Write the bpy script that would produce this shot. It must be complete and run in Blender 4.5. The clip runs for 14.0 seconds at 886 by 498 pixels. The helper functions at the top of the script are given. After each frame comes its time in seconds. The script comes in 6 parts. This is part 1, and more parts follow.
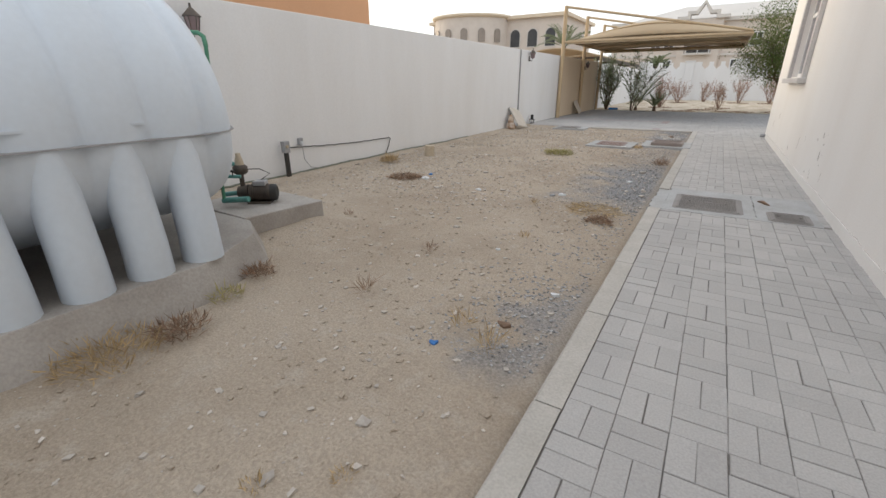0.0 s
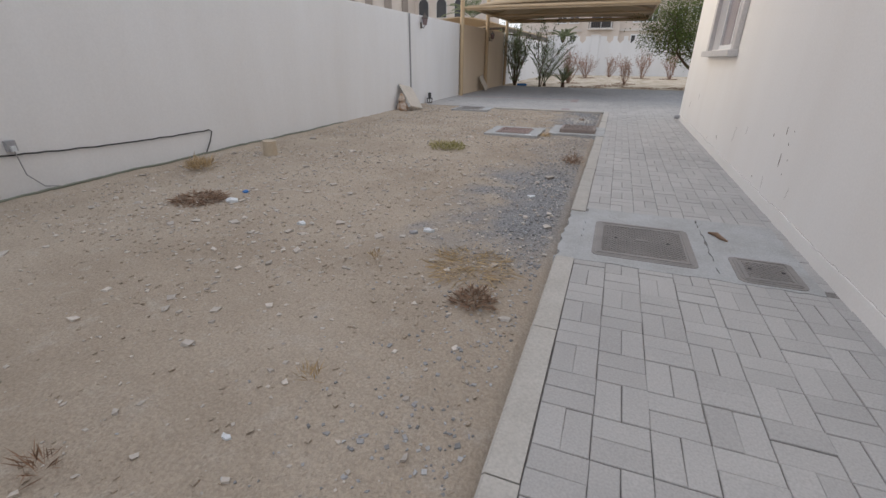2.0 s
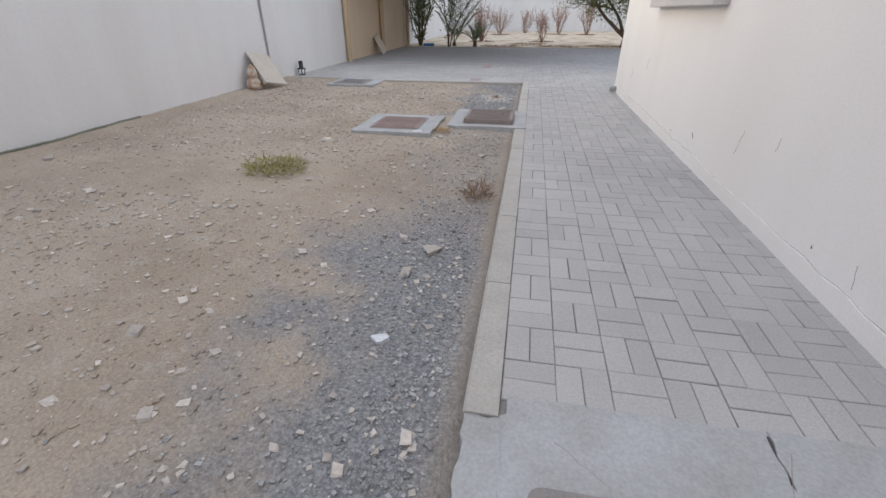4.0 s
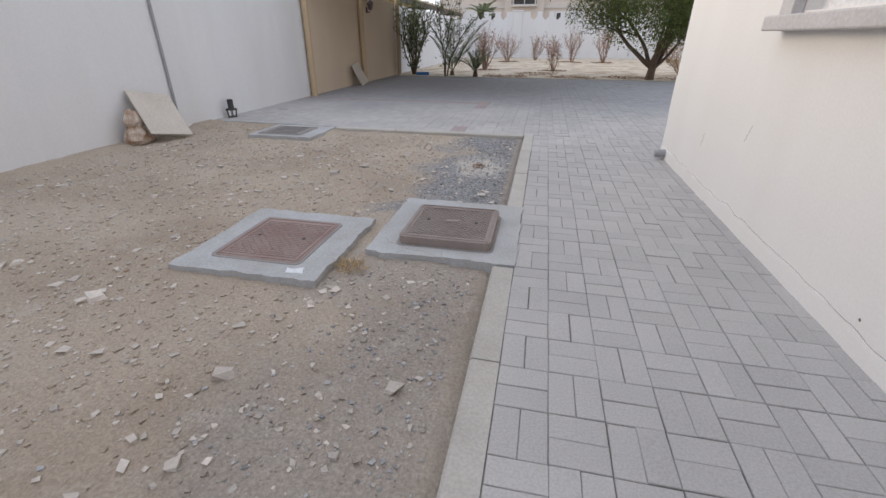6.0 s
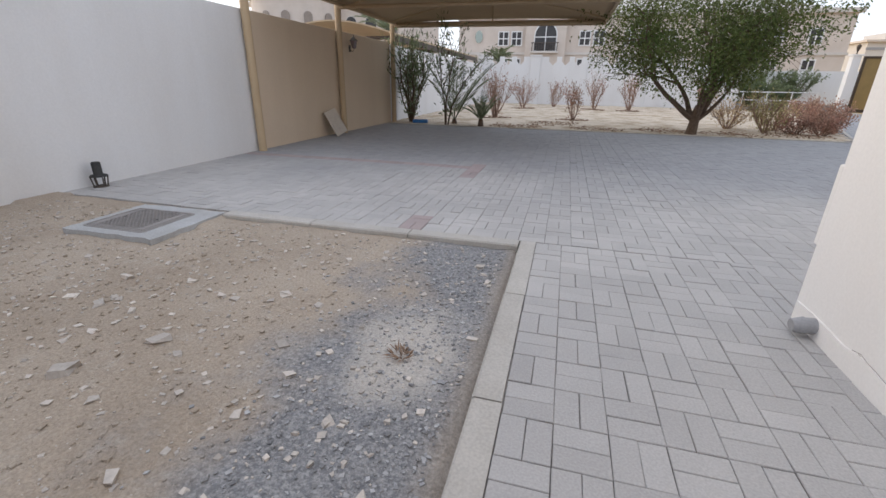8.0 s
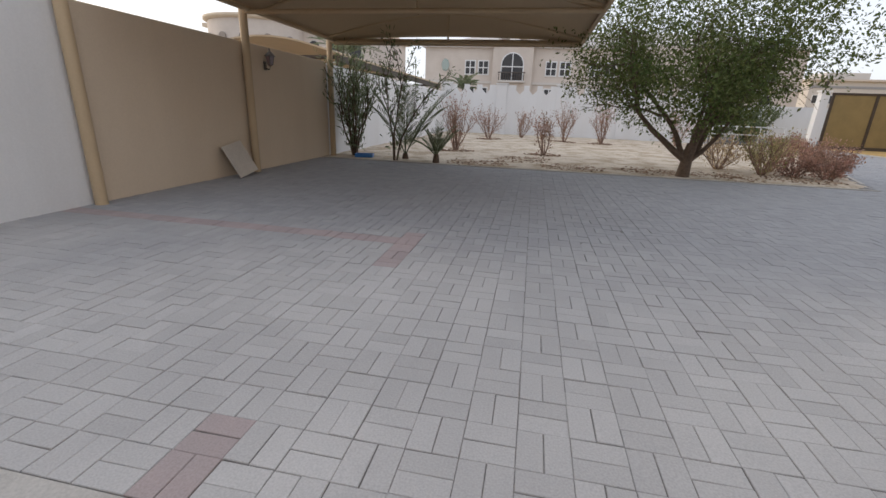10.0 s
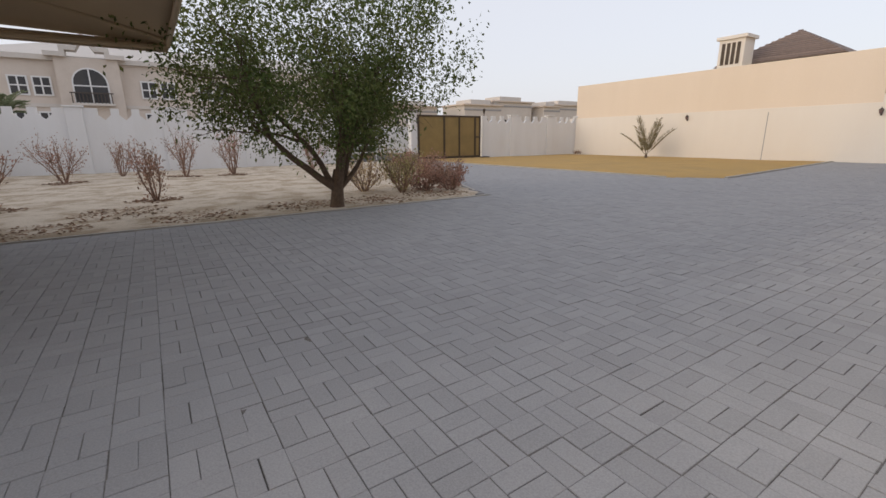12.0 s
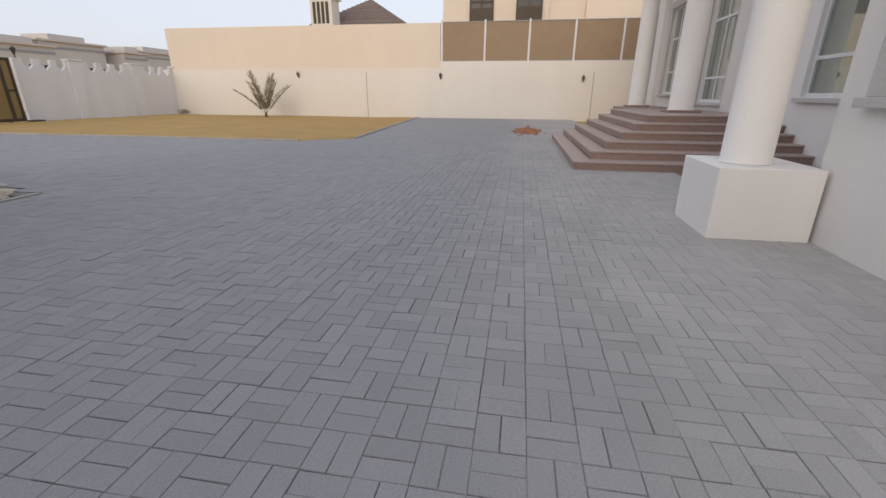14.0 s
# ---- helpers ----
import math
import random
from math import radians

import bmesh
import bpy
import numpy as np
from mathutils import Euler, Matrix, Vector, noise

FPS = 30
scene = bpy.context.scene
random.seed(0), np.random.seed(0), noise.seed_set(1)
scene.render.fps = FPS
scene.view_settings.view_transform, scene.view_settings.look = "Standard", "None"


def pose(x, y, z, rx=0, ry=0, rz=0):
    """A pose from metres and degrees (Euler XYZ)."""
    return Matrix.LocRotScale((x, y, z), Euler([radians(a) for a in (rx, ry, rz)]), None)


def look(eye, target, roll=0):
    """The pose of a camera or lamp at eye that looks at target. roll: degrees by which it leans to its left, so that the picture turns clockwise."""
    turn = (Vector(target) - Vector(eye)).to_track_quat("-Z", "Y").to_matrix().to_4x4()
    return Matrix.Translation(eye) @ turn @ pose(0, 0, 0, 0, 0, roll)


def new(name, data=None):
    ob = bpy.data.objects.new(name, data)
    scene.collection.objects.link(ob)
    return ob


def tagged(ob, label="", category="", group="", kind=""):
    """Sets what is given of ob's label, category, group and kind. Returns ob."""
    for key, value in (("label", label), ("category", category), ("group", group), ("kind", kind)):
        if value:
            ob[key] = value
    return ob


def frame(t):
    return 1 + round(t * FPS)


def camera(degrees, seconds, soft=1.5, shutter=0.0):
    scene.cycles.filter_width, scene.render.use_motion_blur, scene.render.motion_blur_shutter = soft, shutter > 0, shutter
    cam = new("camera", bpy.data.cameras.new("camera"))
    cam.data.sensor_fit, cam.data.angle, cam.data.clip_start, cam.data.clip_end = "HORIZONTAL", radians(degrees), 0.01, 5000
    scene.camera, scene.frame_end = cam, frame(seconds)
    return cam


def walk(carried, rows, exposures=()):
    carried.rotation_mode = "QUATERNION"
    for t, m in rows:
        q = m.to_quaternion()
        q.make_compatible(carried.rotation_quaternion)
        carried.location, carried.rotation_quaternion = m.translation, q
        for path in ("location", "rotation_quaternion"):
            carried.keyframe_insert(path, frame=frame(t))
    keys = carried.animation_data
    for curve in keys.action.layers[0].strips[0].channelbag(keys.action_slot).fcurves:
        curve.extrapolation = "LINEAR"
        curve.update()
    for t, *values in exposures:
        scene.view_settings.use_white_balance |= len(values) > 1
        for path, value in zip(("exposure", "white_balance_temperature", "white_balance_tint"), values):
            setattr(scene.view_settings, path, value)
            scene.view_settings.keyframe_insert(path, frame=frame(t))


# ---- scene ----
cam = camera(91.4, 14.0)
PATH = [
    (0, (0.777, 0.493, 1.39), (-0.19, 2.092, 0.675), -0.3),
    (0.5, (0.744, 1.051, 1.375), (-0.118, 2.719, 0.685), -0.5),
    (1, (0.65, 1.653, 1.375), (-0.125, 3.375, 0.717), 0.4),
    (1.5, (0.594, 2.299, 1.384), (-0.103, 4.049, 0.712), 0.4),
    (2, (0.532, 3.03, 1.34), (-0.112, 4.74, 0.528), 0.3),
    (2.5, (0.441, 3.738, 1.333), (-0.03, 5.447, 0.406), 0.9),
    (3, (0.403, 4.467, 1.323), (-0.049, 6.137, 0.319), -0.4),
    (3.5, (0.377, 5.242, 1.338), (0.018, 6.928, 0.325), -0.8),
    (4, (0.428, 6.045, 1.322), (0.101, 7.768, 0.36), -0.2),
    (4.2, (0.438, 6.357, 1.342), (0.119, 8.083, 0.383), 0.2),
    (6.3, (0.505, 9.736, 1.311), (0.096, 11.496, 0.455), 0.3),
    (6.5, (0.512, 10.047, 1.305), (0.082, 11.808, 0.46), 0.4),
    (7, (0.533, 10.82, 1.323), (0.103, 12.581, 0.48), -0.1),
    (7.5, (0.564, 11.607, 1.319), (0.093, 13.366, 0.493), 0.4),
    (7.7, (0.559, 11.91, 1.297), (0.082, 13.698, 0.538), 0.8),
    (9.8, (0.452, 14.802, 1.376), (0.007, 16.643, 0.733), 1.3),
    (10, (0.436, 15.058, 1.347), (0.079, 16.928, 0.733), 2.2),
    (10.5, (0.403, 15.751, 1.399), (0.3, 17.662, 0.82), 1.8),
    (11, (0.481, 16.402, 1.42), (0.679, 18.317, 0.877), 0.9),
    (11.5, (0.615, 17.015, 1.415), (1.316, 18.821, 0.916), 0.2),
    (12, (0.85, 17.555, 1.401), (1.919, 19.171, 0.907), -0.6),
    (12.5, (1.185, 18.043, 1.42), (2.611, 19.361, 0.943), 0.6),
    (13, (1.571, 18.479, 1.45), (3.262, 19.434, 0.972), 0.6),
    (13.5, (2.114, 18.818, 1.431), (3.903, 19.505, 0.859), 0.3),
    (14, (2.673, 19.081, 1.435), (4.53, 19.397, 0.76), 0.3),
]
EXPOSURES = [(0, 0.62, 6650, 5), (0.5, 0.24, 6550, 6), (1, 0.26, 6500, 7), (1.5, 0.02, 6450, 8), (2, 0.36, 6400, 8), (2.5, 0.6, 6350, 8), (3, 0.6, 6280, 8), (3.5, 0.62, 6230, 8), (4, 0.6, 6200, 8), (6.5, 0.5, 6200, 9), (7.5, 0.52, 6200, 9), (10, 0.28, 6400, 9), (10.5, 0.18, 6550, 11), (11, 0.1, 6600, 11), (11.5, -0.06, 6600, 11), (12, -0.05, 6600, 11), (12.5, -0.05, 6650, 11), (13.5, -0.04, 6400, 11), (14, -0.06, 6350, 11)]
walk(cam, [(t, look(eye, target, roll)) for t, eye, target, roll in PATH], EXPOSURES)

# ---- world, sun, exposure ----
world = bpy.data.worlds.new("sky")
scene.world = world
world.use_nodes = True
wn = world.node_tree
bg = wn.nodes["Background"]
sky = wn.nodes.new("ShaderNodeTexSky")
sky.sky_type = "NISHITA"
sky.sun_disc = False
sky.sun_elevation = radians(14)
sky.sun_rotation = radians(-80)
sky.air_density = 1.0
sky.dust_density = 4.0
sky.ozone_density = 1.5
haze = wn.nodes.new("ShaderNodeMix")
haze.data_type = "RGBA"
haze.inputs[0].default_value = 0.95
haze.inputs[7].default_value = (0.755, 0.765, 0.825, 1)
wn.links.new(sky.outputs[0], haze.inputs[6])
wn.links.new(haze.outputs[2], bg.inputs[0])
bg.inputs[1].default_value = 1.0
sun = new("sun", bpy.data.lights.new("sun", "SUN"))
sun.data.energy, sun.data.angle, sun.data.color = 0.5, radians(25), (1.0, 0.85, 0.70)
sun.matrix_world = look((0, 0, 0), (math.sin(radians(80)) * math.cos(radians(14)), -math.cos(radians(80)) * math.cos(radians(14)), -math.sin(radians(14))))


# ---- materials ----
def mat(name, base, other=None, rough=0.8, metal=0.0, scale=6.0, fine=60.0, mix=0.5, bump=0.15, streak=False, island=0.0, spec=0.4, speck=0.10):
    """A surface in two tones: broad patches, fine grain and relief; island varies separate pieces."""
    m = bpy.data.materials.new(name)
    m.use_nodes = True
    t = m.node_tree
    p = t.nodes["Principled BSDF"]
    p.inputs["Roughness"].default_value, p.inputs["Metallic"].default_value = rough, metal
    p.inputs["Specular IOR Level"].default_value = spec
    other = other or tuple(c * 0.8 for c in base)
    geo = t.nodes.new("ShaderNodeNewGeometry")
    pos = geo.outputs["Position"]
    if streak:
        mp = t.nodes.new("ShaderNodeMapping")
        mp.inputs["Scale"].default_value = (1, 1, 0.18)
        t.links.new(pos, mp.inputs[0])
        wide = mp.outputs[0]
    else:
        wide = pos
    n1 = t.nodes.new("ShaderNodeTexNoise")
    n1.inputs["Scale"].default_value, n1.inputs["Detail"].default_value = scale, 5
    n1.inputs["Roughness"].default_value = 0.6
    t.links.new(wide, n1.inputs["Vector"])
    n2 = t.nodes.new("ShaderNodeTexNoise")
    n2.inputs["Scale"].default_value, n2.inputs["Detail"].default_value = fine, 3
    t.links.new(pos, n2.inputs["Vector"])
    r = t.nodes.new("ShaderNodeMapRange")
    r.inputs[1].default_value, r.inputs[2].default_value = 0.35, 0.68
    t.links.new(n1.outputs[0], r.inputs[0])
    amount = t.nodes.new("ShaderNodeMath")
    amount.operation = "MULTIPLY"
    amount.inputs[1].default_value = mix
    t.links.new(r.outputs[0], amount.inputs[0])
    mx = t.nodes.new("ShaderNodeMix")
    mx.data_type = "RGBA"
    mx.inputs[6].default_value, mx.inputs[7].default_value = (*base, 1), (*other, 1)
    t.links.new(amount.outputs[0], mx.inputs[0])
    grain = t.nodes.new("ShaderNodeMapRange")
    grain.inputs[1].default_value, grain.inputs[2].default_value = 0.3, 0.7
    grain.inputs[3].default_value, grain.inputs[4].default_value = 1 - speck, 1 + speck
    t.links.new(n2.outputs[0], grain.inputs[0])
    value = grain.outputs[0]
    if island:
        info = t.nodes.new("ShaderNodeObjectInfo")
        add = t.nodes.new("ShaderNodeMath")
        add.operation = "ADD"
        t.links.new(info.outputs["Random"], add.inputs[0])
        t.links.new(geo.outputs["Random Per Island"], add.inputs[1])
        fr = t.nodes.new("ShaderNodeMath")
        fr.operation = "FRACT"
        t.links.new(add.outputs[0], fr.inputs[0])
        isl = t.nodes.new("ShaderNodeMapRange")
        isl.inputs[3].default_value, isl.inputs[4].default_value = 1 - island, 1 + island
        t.links.new(fr.outputs[0], isl.inputs[0])
        both = t.nodes.new("ShaderNodeMath")
        both.operation = "MULTIPLY"
        t.links.new(value, both.inputs[0])
        t.links.new(isl.outputs[0], both.inputs[1])
        value = both.outputs[0]
    hsv = t.nodes.new("ShaderNodeHueSaturation")
    t.links.new(mx.outputs[2], hsv.inputs["Color"])
    t.links.new(value, hsv.inputs["Value"])
    t.links.new(hsv.outputs[0], p.inputs["Base Color"])
    if bump:
        b = t.nodes.new("ShaderNodeBump")
        b.inputs["Strength"].default_value, b.inputs["Distance"].default_value = bump, 0.01
        t.links.new(n2.outputs[0], b.inputs["Height"])
        t.links.new(b.outputs[0], p.inputs["Normal"])
    return m


def glass_mat(name, tint, rough=0.03, shine=0.0):
    m = bpy.data.materials.new(name)
    m.use_nodes = True
    p = m.node_tree.nodes["Principled BSDF"]
    p.inputs["Base Color"].default_value = (*tint, 1)
    p.inputs["Roughness"].default_value = rough
    p.inputs["Specular IOR Level"].default_value = 1.0
    p.inputs["Coat Weight"].default_value = 1.0
    p.inputs["Metallic"].default_value = shine
    return m


def thin_mat(m, share):
    """Lets part of the light through a thin sheet."""
    t = m.node_tree
    p = t.nodes["Principled BSDF"]
    tr = t.nodes.new("ShaderNodeBsdfTranslucent")
    hsv = next(n for n in t.nodes if n.type == "HUE_SAT")
    t.links.new(hsv.outputs[0], tr.inputs[0])
    mixer = t.nodes.new("ShaderNodeMixShader")
    mixer.inputs[0].default_value = share
    t.links.new(p.outputs[0], mixer.inputs[1])
    t.links.new(tr.outputs[0], mixer.inputs[2])
    t.links.new(mixer.outputs[0], t.nodes["Material Output"].inputs[0])
    return m


def dusty(m, shade_tone):
    """Pavers that lose their pale sand dust away from the path and the sand yard, in ragged patches; carport and tree
    shade is painted into the darker tone.
    """
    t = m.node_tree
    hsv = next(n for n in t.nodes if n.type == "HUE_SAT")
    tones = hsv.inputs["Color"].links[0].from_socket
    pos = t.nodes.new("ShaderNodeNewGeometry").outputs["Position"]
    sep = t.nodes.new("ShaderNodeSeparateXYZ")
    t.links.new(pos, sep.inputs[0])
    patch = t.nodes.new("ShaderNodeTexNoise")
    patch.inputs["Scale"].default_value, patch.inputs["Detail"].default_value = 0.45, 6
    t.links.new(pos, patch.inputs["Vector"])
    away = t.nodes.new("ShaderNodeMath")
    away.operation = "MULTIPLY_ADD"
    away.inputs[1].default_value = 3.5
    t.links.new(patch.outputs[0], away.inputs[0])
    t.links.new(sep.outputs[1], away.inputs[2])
    # the painted courtyard shade sets in by y, towards the carport and tree
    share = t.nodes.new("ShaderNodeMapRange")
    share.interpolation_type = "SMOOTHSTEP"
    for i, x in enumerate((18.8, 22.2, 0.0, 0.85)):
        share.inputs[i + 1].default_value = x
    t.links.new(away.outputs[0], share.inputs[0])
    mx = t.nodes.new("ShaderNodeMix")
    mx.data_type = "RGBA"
    mx.inputs[7].default_value = (*shade_tone, 1)
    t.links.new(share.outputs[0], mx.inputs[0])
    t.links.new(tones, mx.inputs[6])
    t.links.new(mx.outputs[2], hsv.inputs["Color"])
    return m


def leaf_mat(name, base, other):
    return thin_mat(mat(name, base, other, rough=0.55, scale=1.5, fine=25, mix=0.8, bump=0, island=0.35), 0.35)


def ground_mat():
    """Sand with a grey gravel band along the kerb, pale sand in the bed and yellow sand by the gate."""
    m = bpy.data.materials.new("sand and gravel")
    m.use_nodes = True
    t = m.node_tree
    p = t.nodes["Principled BSDF"]
    p.inputs["Roughness"].default_value = 0.95
    p.inputs["Specular IOR Level"].default_value = 0.15
    pos = t.nodes.new("ShaderNodeNewGeometry").outputs["Position"]
    sep = t.nodes.new("ShaderNodeSeparateXYZ")
    t.links.new(pos, sep.inputs[0])

    def noise_(s, d=4, rough=0.55):
        n = t.nodes.new("ShaderNodeTexNoise")
        n.inputs["Scale"].default_value, n.inputs["Detail"].default_value, n.inputs["Roughness"].default_value = s, d, rough
        t.links.new(pos, n.inputs["Vector"])
        return n.outputs[0]

    def ramp(v, a, b, c=0.0, d=1.0):
        n = t.nodes.new("ShaderNodeMapRange")
        n.interpolation_type = "SMOOTHSTEP"
        for i, x in enumerate((a, b, c, d)):
            n.inputs[i + 1].default_value = x
        t.links.new(v, n.inputs[0])
        return n.outputs[0]

    def op(kind, a, b):
        n = t.nodes.new("ShaderNodeMath")
        n.operation = kind
        for i, x in enumerate((a, b)):
            if isinstance(x, (int, float)):
                n.inputs[i].default_value = x
            else:
                t.links.new(x, n.inputs[i])
        return n.outputs[0]

    def blend(f, a, b):
        n = t.nodes.new("ShaderNodeMix")
        n.data_type = "RGBA"
        t.links.new(f, n.inputs[0])
        for i, x in ((6, a), (7, b)):
            if isinstance(x, tuple):
                n.inputs[i].default_value = (*x, 1)
            else:
                t.links.new(x, n.inputs[i])
        return n.outputs[2]

    big, mid, fine = noise_(0.7), noise_(5.0, 6, 0.65), noise_(70.0, 4, 0.7)
    sand = blend(ramp(big, 0.35, 0.7), (0.455, 0.385, 0.31), (0.375, 0.31, 0.243))
    sand = blend(ramp(mid, 0.52, 0.72, 0, 0.6), sand, (0.49, 0.435, 0.375))
    wob = op("MULTIPLY", op("SUBTRACT", noise_(1.6, 5, 0.6), 0.5), 2.4)
    edge = op("ADD", sep.outputs[0], wob)
    near = op("MULTIPLY", ramp(edge, -1.05, -0.2), ramp(op("ADD", sep.outputs[0], op("MULTIPLY", wob, 0.06)), 0.33, 0.10, 0.25, 1.0))
    along = op("ADD", sep.outputs[1], op("MULTIPLY", wob, 0.5))
    first = op("MULTIPLY", op("MULTIPLY", ramp(along, 2.0, 2.5), ramp(along, 3.9, 3.2)), op("MULTIPLY", ramp(edge, -0.3, 0.1), 0.7))
    second = op("MULTIPLY", ramp(along, 5.6, 6.6), ramp(along, 9.9, 8.3))
    third = op("MULTIPLY", op("MULTIPLY", ramp(along, 9.2, 9.8), ramp(along, 12.9, 12.0)), 0.38)
    fourth = op("MULTIPLY", ramp(along, 12.2, 13.0), ramp(sep.outputs[1], 15.95, 15.85))
    long_ = op("MAXIMUM", op("MAXIMUM", first, second), op("MAXIMUM", third, fourth))
    gravel = op("MULTIPLY", op("MULTIPLY", near, long_), 0.9)
    stone = blend(ramp(noise_(45.0, 3, 0.8), 0.4, 0.62), (0.185, 0.195, 0.212), (0.35, 0.352, 0.358))
    col = blend(gravel, sand, stone)
    dx = op("MULTIPLY", op("ADD", sep.outputs[0], 0.13), 1.3)
    dy = op("SUBTRACT", sep.outputs[1], 14.15)
    dist = op("ADD", op("MULTIPLY", dx, dx), op("MULTIPLY", dy, dy))
    cement = op("MULTIPLY", ramp(op("ADD", dist, op("MULTIPLY", wob, 0.35)), 0.30, 0.02), 0.85)
    col = blend(cement, col, (0.56, 0.52, 0.47))
    bed = op("MULTIPLY", ramp(sep.outputs[1], 25.8, 25.9), ramp(sep.outputs[0], 15.5, 15.0))
    col = blend(bed, col, blend(ramp(noise_(1.2, 6, 0.7), 0.42, 0.62), (0.60, 0.52, 0.42), (0.40, 0.32, 0.23)))
    east = ramp(sep.outputs[0], 15.2, 15.4)
    col = blend(east, col, blend(ramp(big, 0.35, 0.65), (0.50, 0.33, 0.13), (0.44, 0.30, 0.13)))
    hsv = t.nodes.new("ShaderNodeHueSaturation")
    t.links.new(col, hsv.inputs["Color"])
    t.links.new(ramp(fine, 0.3, 0.7, 0.82, 1.14), hsv.inputs["Value"])
    t.links.new(hsv.outputs[0], p.inputs["Base Color"])
    b = t.nodes.new("ShaderNodeBump")
    b.inputs["Strength"].default_value, b.inputs["Distance"].default_value = 0.7, 0.05
    t.links.new(op("ADD", op("MULTIPLY", noise_(18.0, 6, 0.7), 0.7), op("MULTIPLY", fine, 0.3)), b.inputs["Height"])
    t.links.new(b.outputs[0], p.inputs["Normal"])
    return m


WHITE = mat("white wall paint", (0.73, 0.73, 0.735), (0.66, 0.65, 0.64), scale=1.1, fine=45, mix=0.7, speck=0.025, bump=0.04, streak=True)
CREAM = mat("cream house paint", (0.81, 0.79, 0.765), (0.76, 0.73, 0.695), scale=0.9, fine=60, mix=0.7, speck=0.025, bump=0.04, streak=True)
TAN = mat("tan wall paint", (0.66, 0.55, 0.42), (0.59, 0.48, 0.36), scale=0.9, fine=45, mix=0.6, speck=0.025, bump=0.04, streak=True)
WARMWHITE = mat("warm white paint", (0.80, 0.755, 0.69), (0.75, 0.70, 0.635), scale=0.6, fine=30, mix=0.6, speck=0.025, bump=0.04, streak=True)
PEACH = mat("peach wall paint", (0.80, 0.69, 0.57), (0.75, 0.64, 0.52), scale=0.5, fine=30, mix=0.6, speck=0.025, bump=0.04, streak=True)
ORANGE = mat("orange render", (0.58, 0.33, 0.19), (0.52, 0.29, 0.16), scale=0.5, fine=20, mix=0.5, speck=0.025, bump=0.04)
STONE = mat("pale facade stone", (0.62, 0.55, 0.49), (0.53, 0.46, 0.40), scale=0.8, fine=12, mix=0.6, speck=0.025, bump=0.04)
PALE = mat("pale far paint", (0.60, 0.56, 0.52), (0.52, 0.49, 0.46), scale=0.4, fine=6, mix=0.5, bump=0, speck=0.03)
# the paver's last tone has courtyard shade painted in, besides the thinner dust
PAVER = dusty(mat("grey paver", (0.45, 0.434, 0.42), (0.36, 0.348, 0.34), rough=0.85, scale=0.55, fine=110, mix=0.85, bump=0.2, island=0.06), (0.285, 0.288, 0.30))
REDPAVER = mat("faded red paver", (0.37, 0.30, 0.29), (0.31, 0.275, 0.268), rough=0.85, scale=2.0, fine=110, mix=0.6, bump=0.2, island=0.06)
JOINT = mat("dark joint sand", (0.085, 0.078, 0.072), (0.34, 0.32, 0.30), rough=0.95, scale=0.9, fine=30, mix=0.85, bump=0.3, speck=0.25)
KERB = mat("kerb concrete", (0.46, 0.435, 0.40), (0.37, 0.345, 0.31), scale=3.0, fine=80, mix=0.7, bump=0.25, island=0.06)
MORTAR = mat("grey mortar", (0.43, 0.435, 0.44), (0.33, 0.325, 0.315), scale=3.0, fine=70, mix=0.8, bump=0.35)
SLAB = mat("rough slab concrete", (0.40, 0.375, 0.35), (0.29, 0.265, 0.24), scale=2.5, fine=60, mix=0.8, bump=0.4)
IRON = mat("brown cast iron lid", (0.25, 0.205, 0.185), (0.33, 0.285, 0.26), rough=0.65, metal=0.15, scale=4.0, fine=90, mix=0.7, bump=0.2)
REDIRON = mat("rusty red lid", (0.27, 0.19, 0.17), (0.34, 0.265, 0.24), rough=0.7, metal=0.1, scale=4.0, fine=90, mix=0.7, bump=0.2)
GREYIRON = mat("grey iron lid", (0.25, 0.235, 0.225), (0.33, 0.305, 0.29), rough=0.7, metal=0.15, scale=4.0, fine=90, mix=0.7, bump=0.2)
GRP = mat("white fibreglass", (0.60, 0.665, 0.74), (0.54, 0.585, 0.635), rough=0.42, scale=2.0, fine=25, mix=0.7, speck=0.02, bump=0.02, streak=True)
GREENPIPE = mat("green plastic pipe", (0.07, 0.24, 0.15), (0.13, 0.30, 0.20), rough=0.5, scale=8, fine=60, bump=0.05)
TEAL = mat("teal pipe union", (0.08, 0.24, 0.22), (0.14, 0.30, 0.28), rough=0.5, scale=8, fine=60, bump=0.05)
BRASS = mat("dull brass", (0.42, 0.30, 0.12), (0.33, 0.23, 0.10), rough=0.45, metal=0.8, scale=9, fine=60, bump=0.05)
DARKMETAL = mat("dark dusty metal", (0.075, 0.062, 0.055), (0.16, 0.13, 0.10), rough=0.6, metal=0.4, scale=10, fine=80, bump=0.1)
BLACK = mat("black plastic", (0.02, 0.02, 0.02), (0.05, 0.045, 0.04), rough=0.6, scale=10, fine=80, bump=0.05)
BEIGEPL = mat("beige plastic", (0.50, 0.42, 0.32), (0.40, 0.33, 0.24), rough=0.6, scale=10, fine=80, bump=0.05)
GREYPL = mat("grey plastic", (0.33, 0.33, 0.34), (0.25, 0.25, 0.26), rough=0.5, scale=10, fine=80, bump=0.05)
POSTTAN = mat("tan painted steel", (0.50, 0.38, 0.24), (0.42, 0.31, 0.19), rough=0.55, scale=3, fine=40, speck=0.025, bump=0.04, streak=True)
GATEBROWN = mat("dark brown steel", (0.055, 0.04, 0.03), (0.09, 0.065, 0.045), rough=0.5, metal=0.2, scale=5, fine=40, bump=0.05)
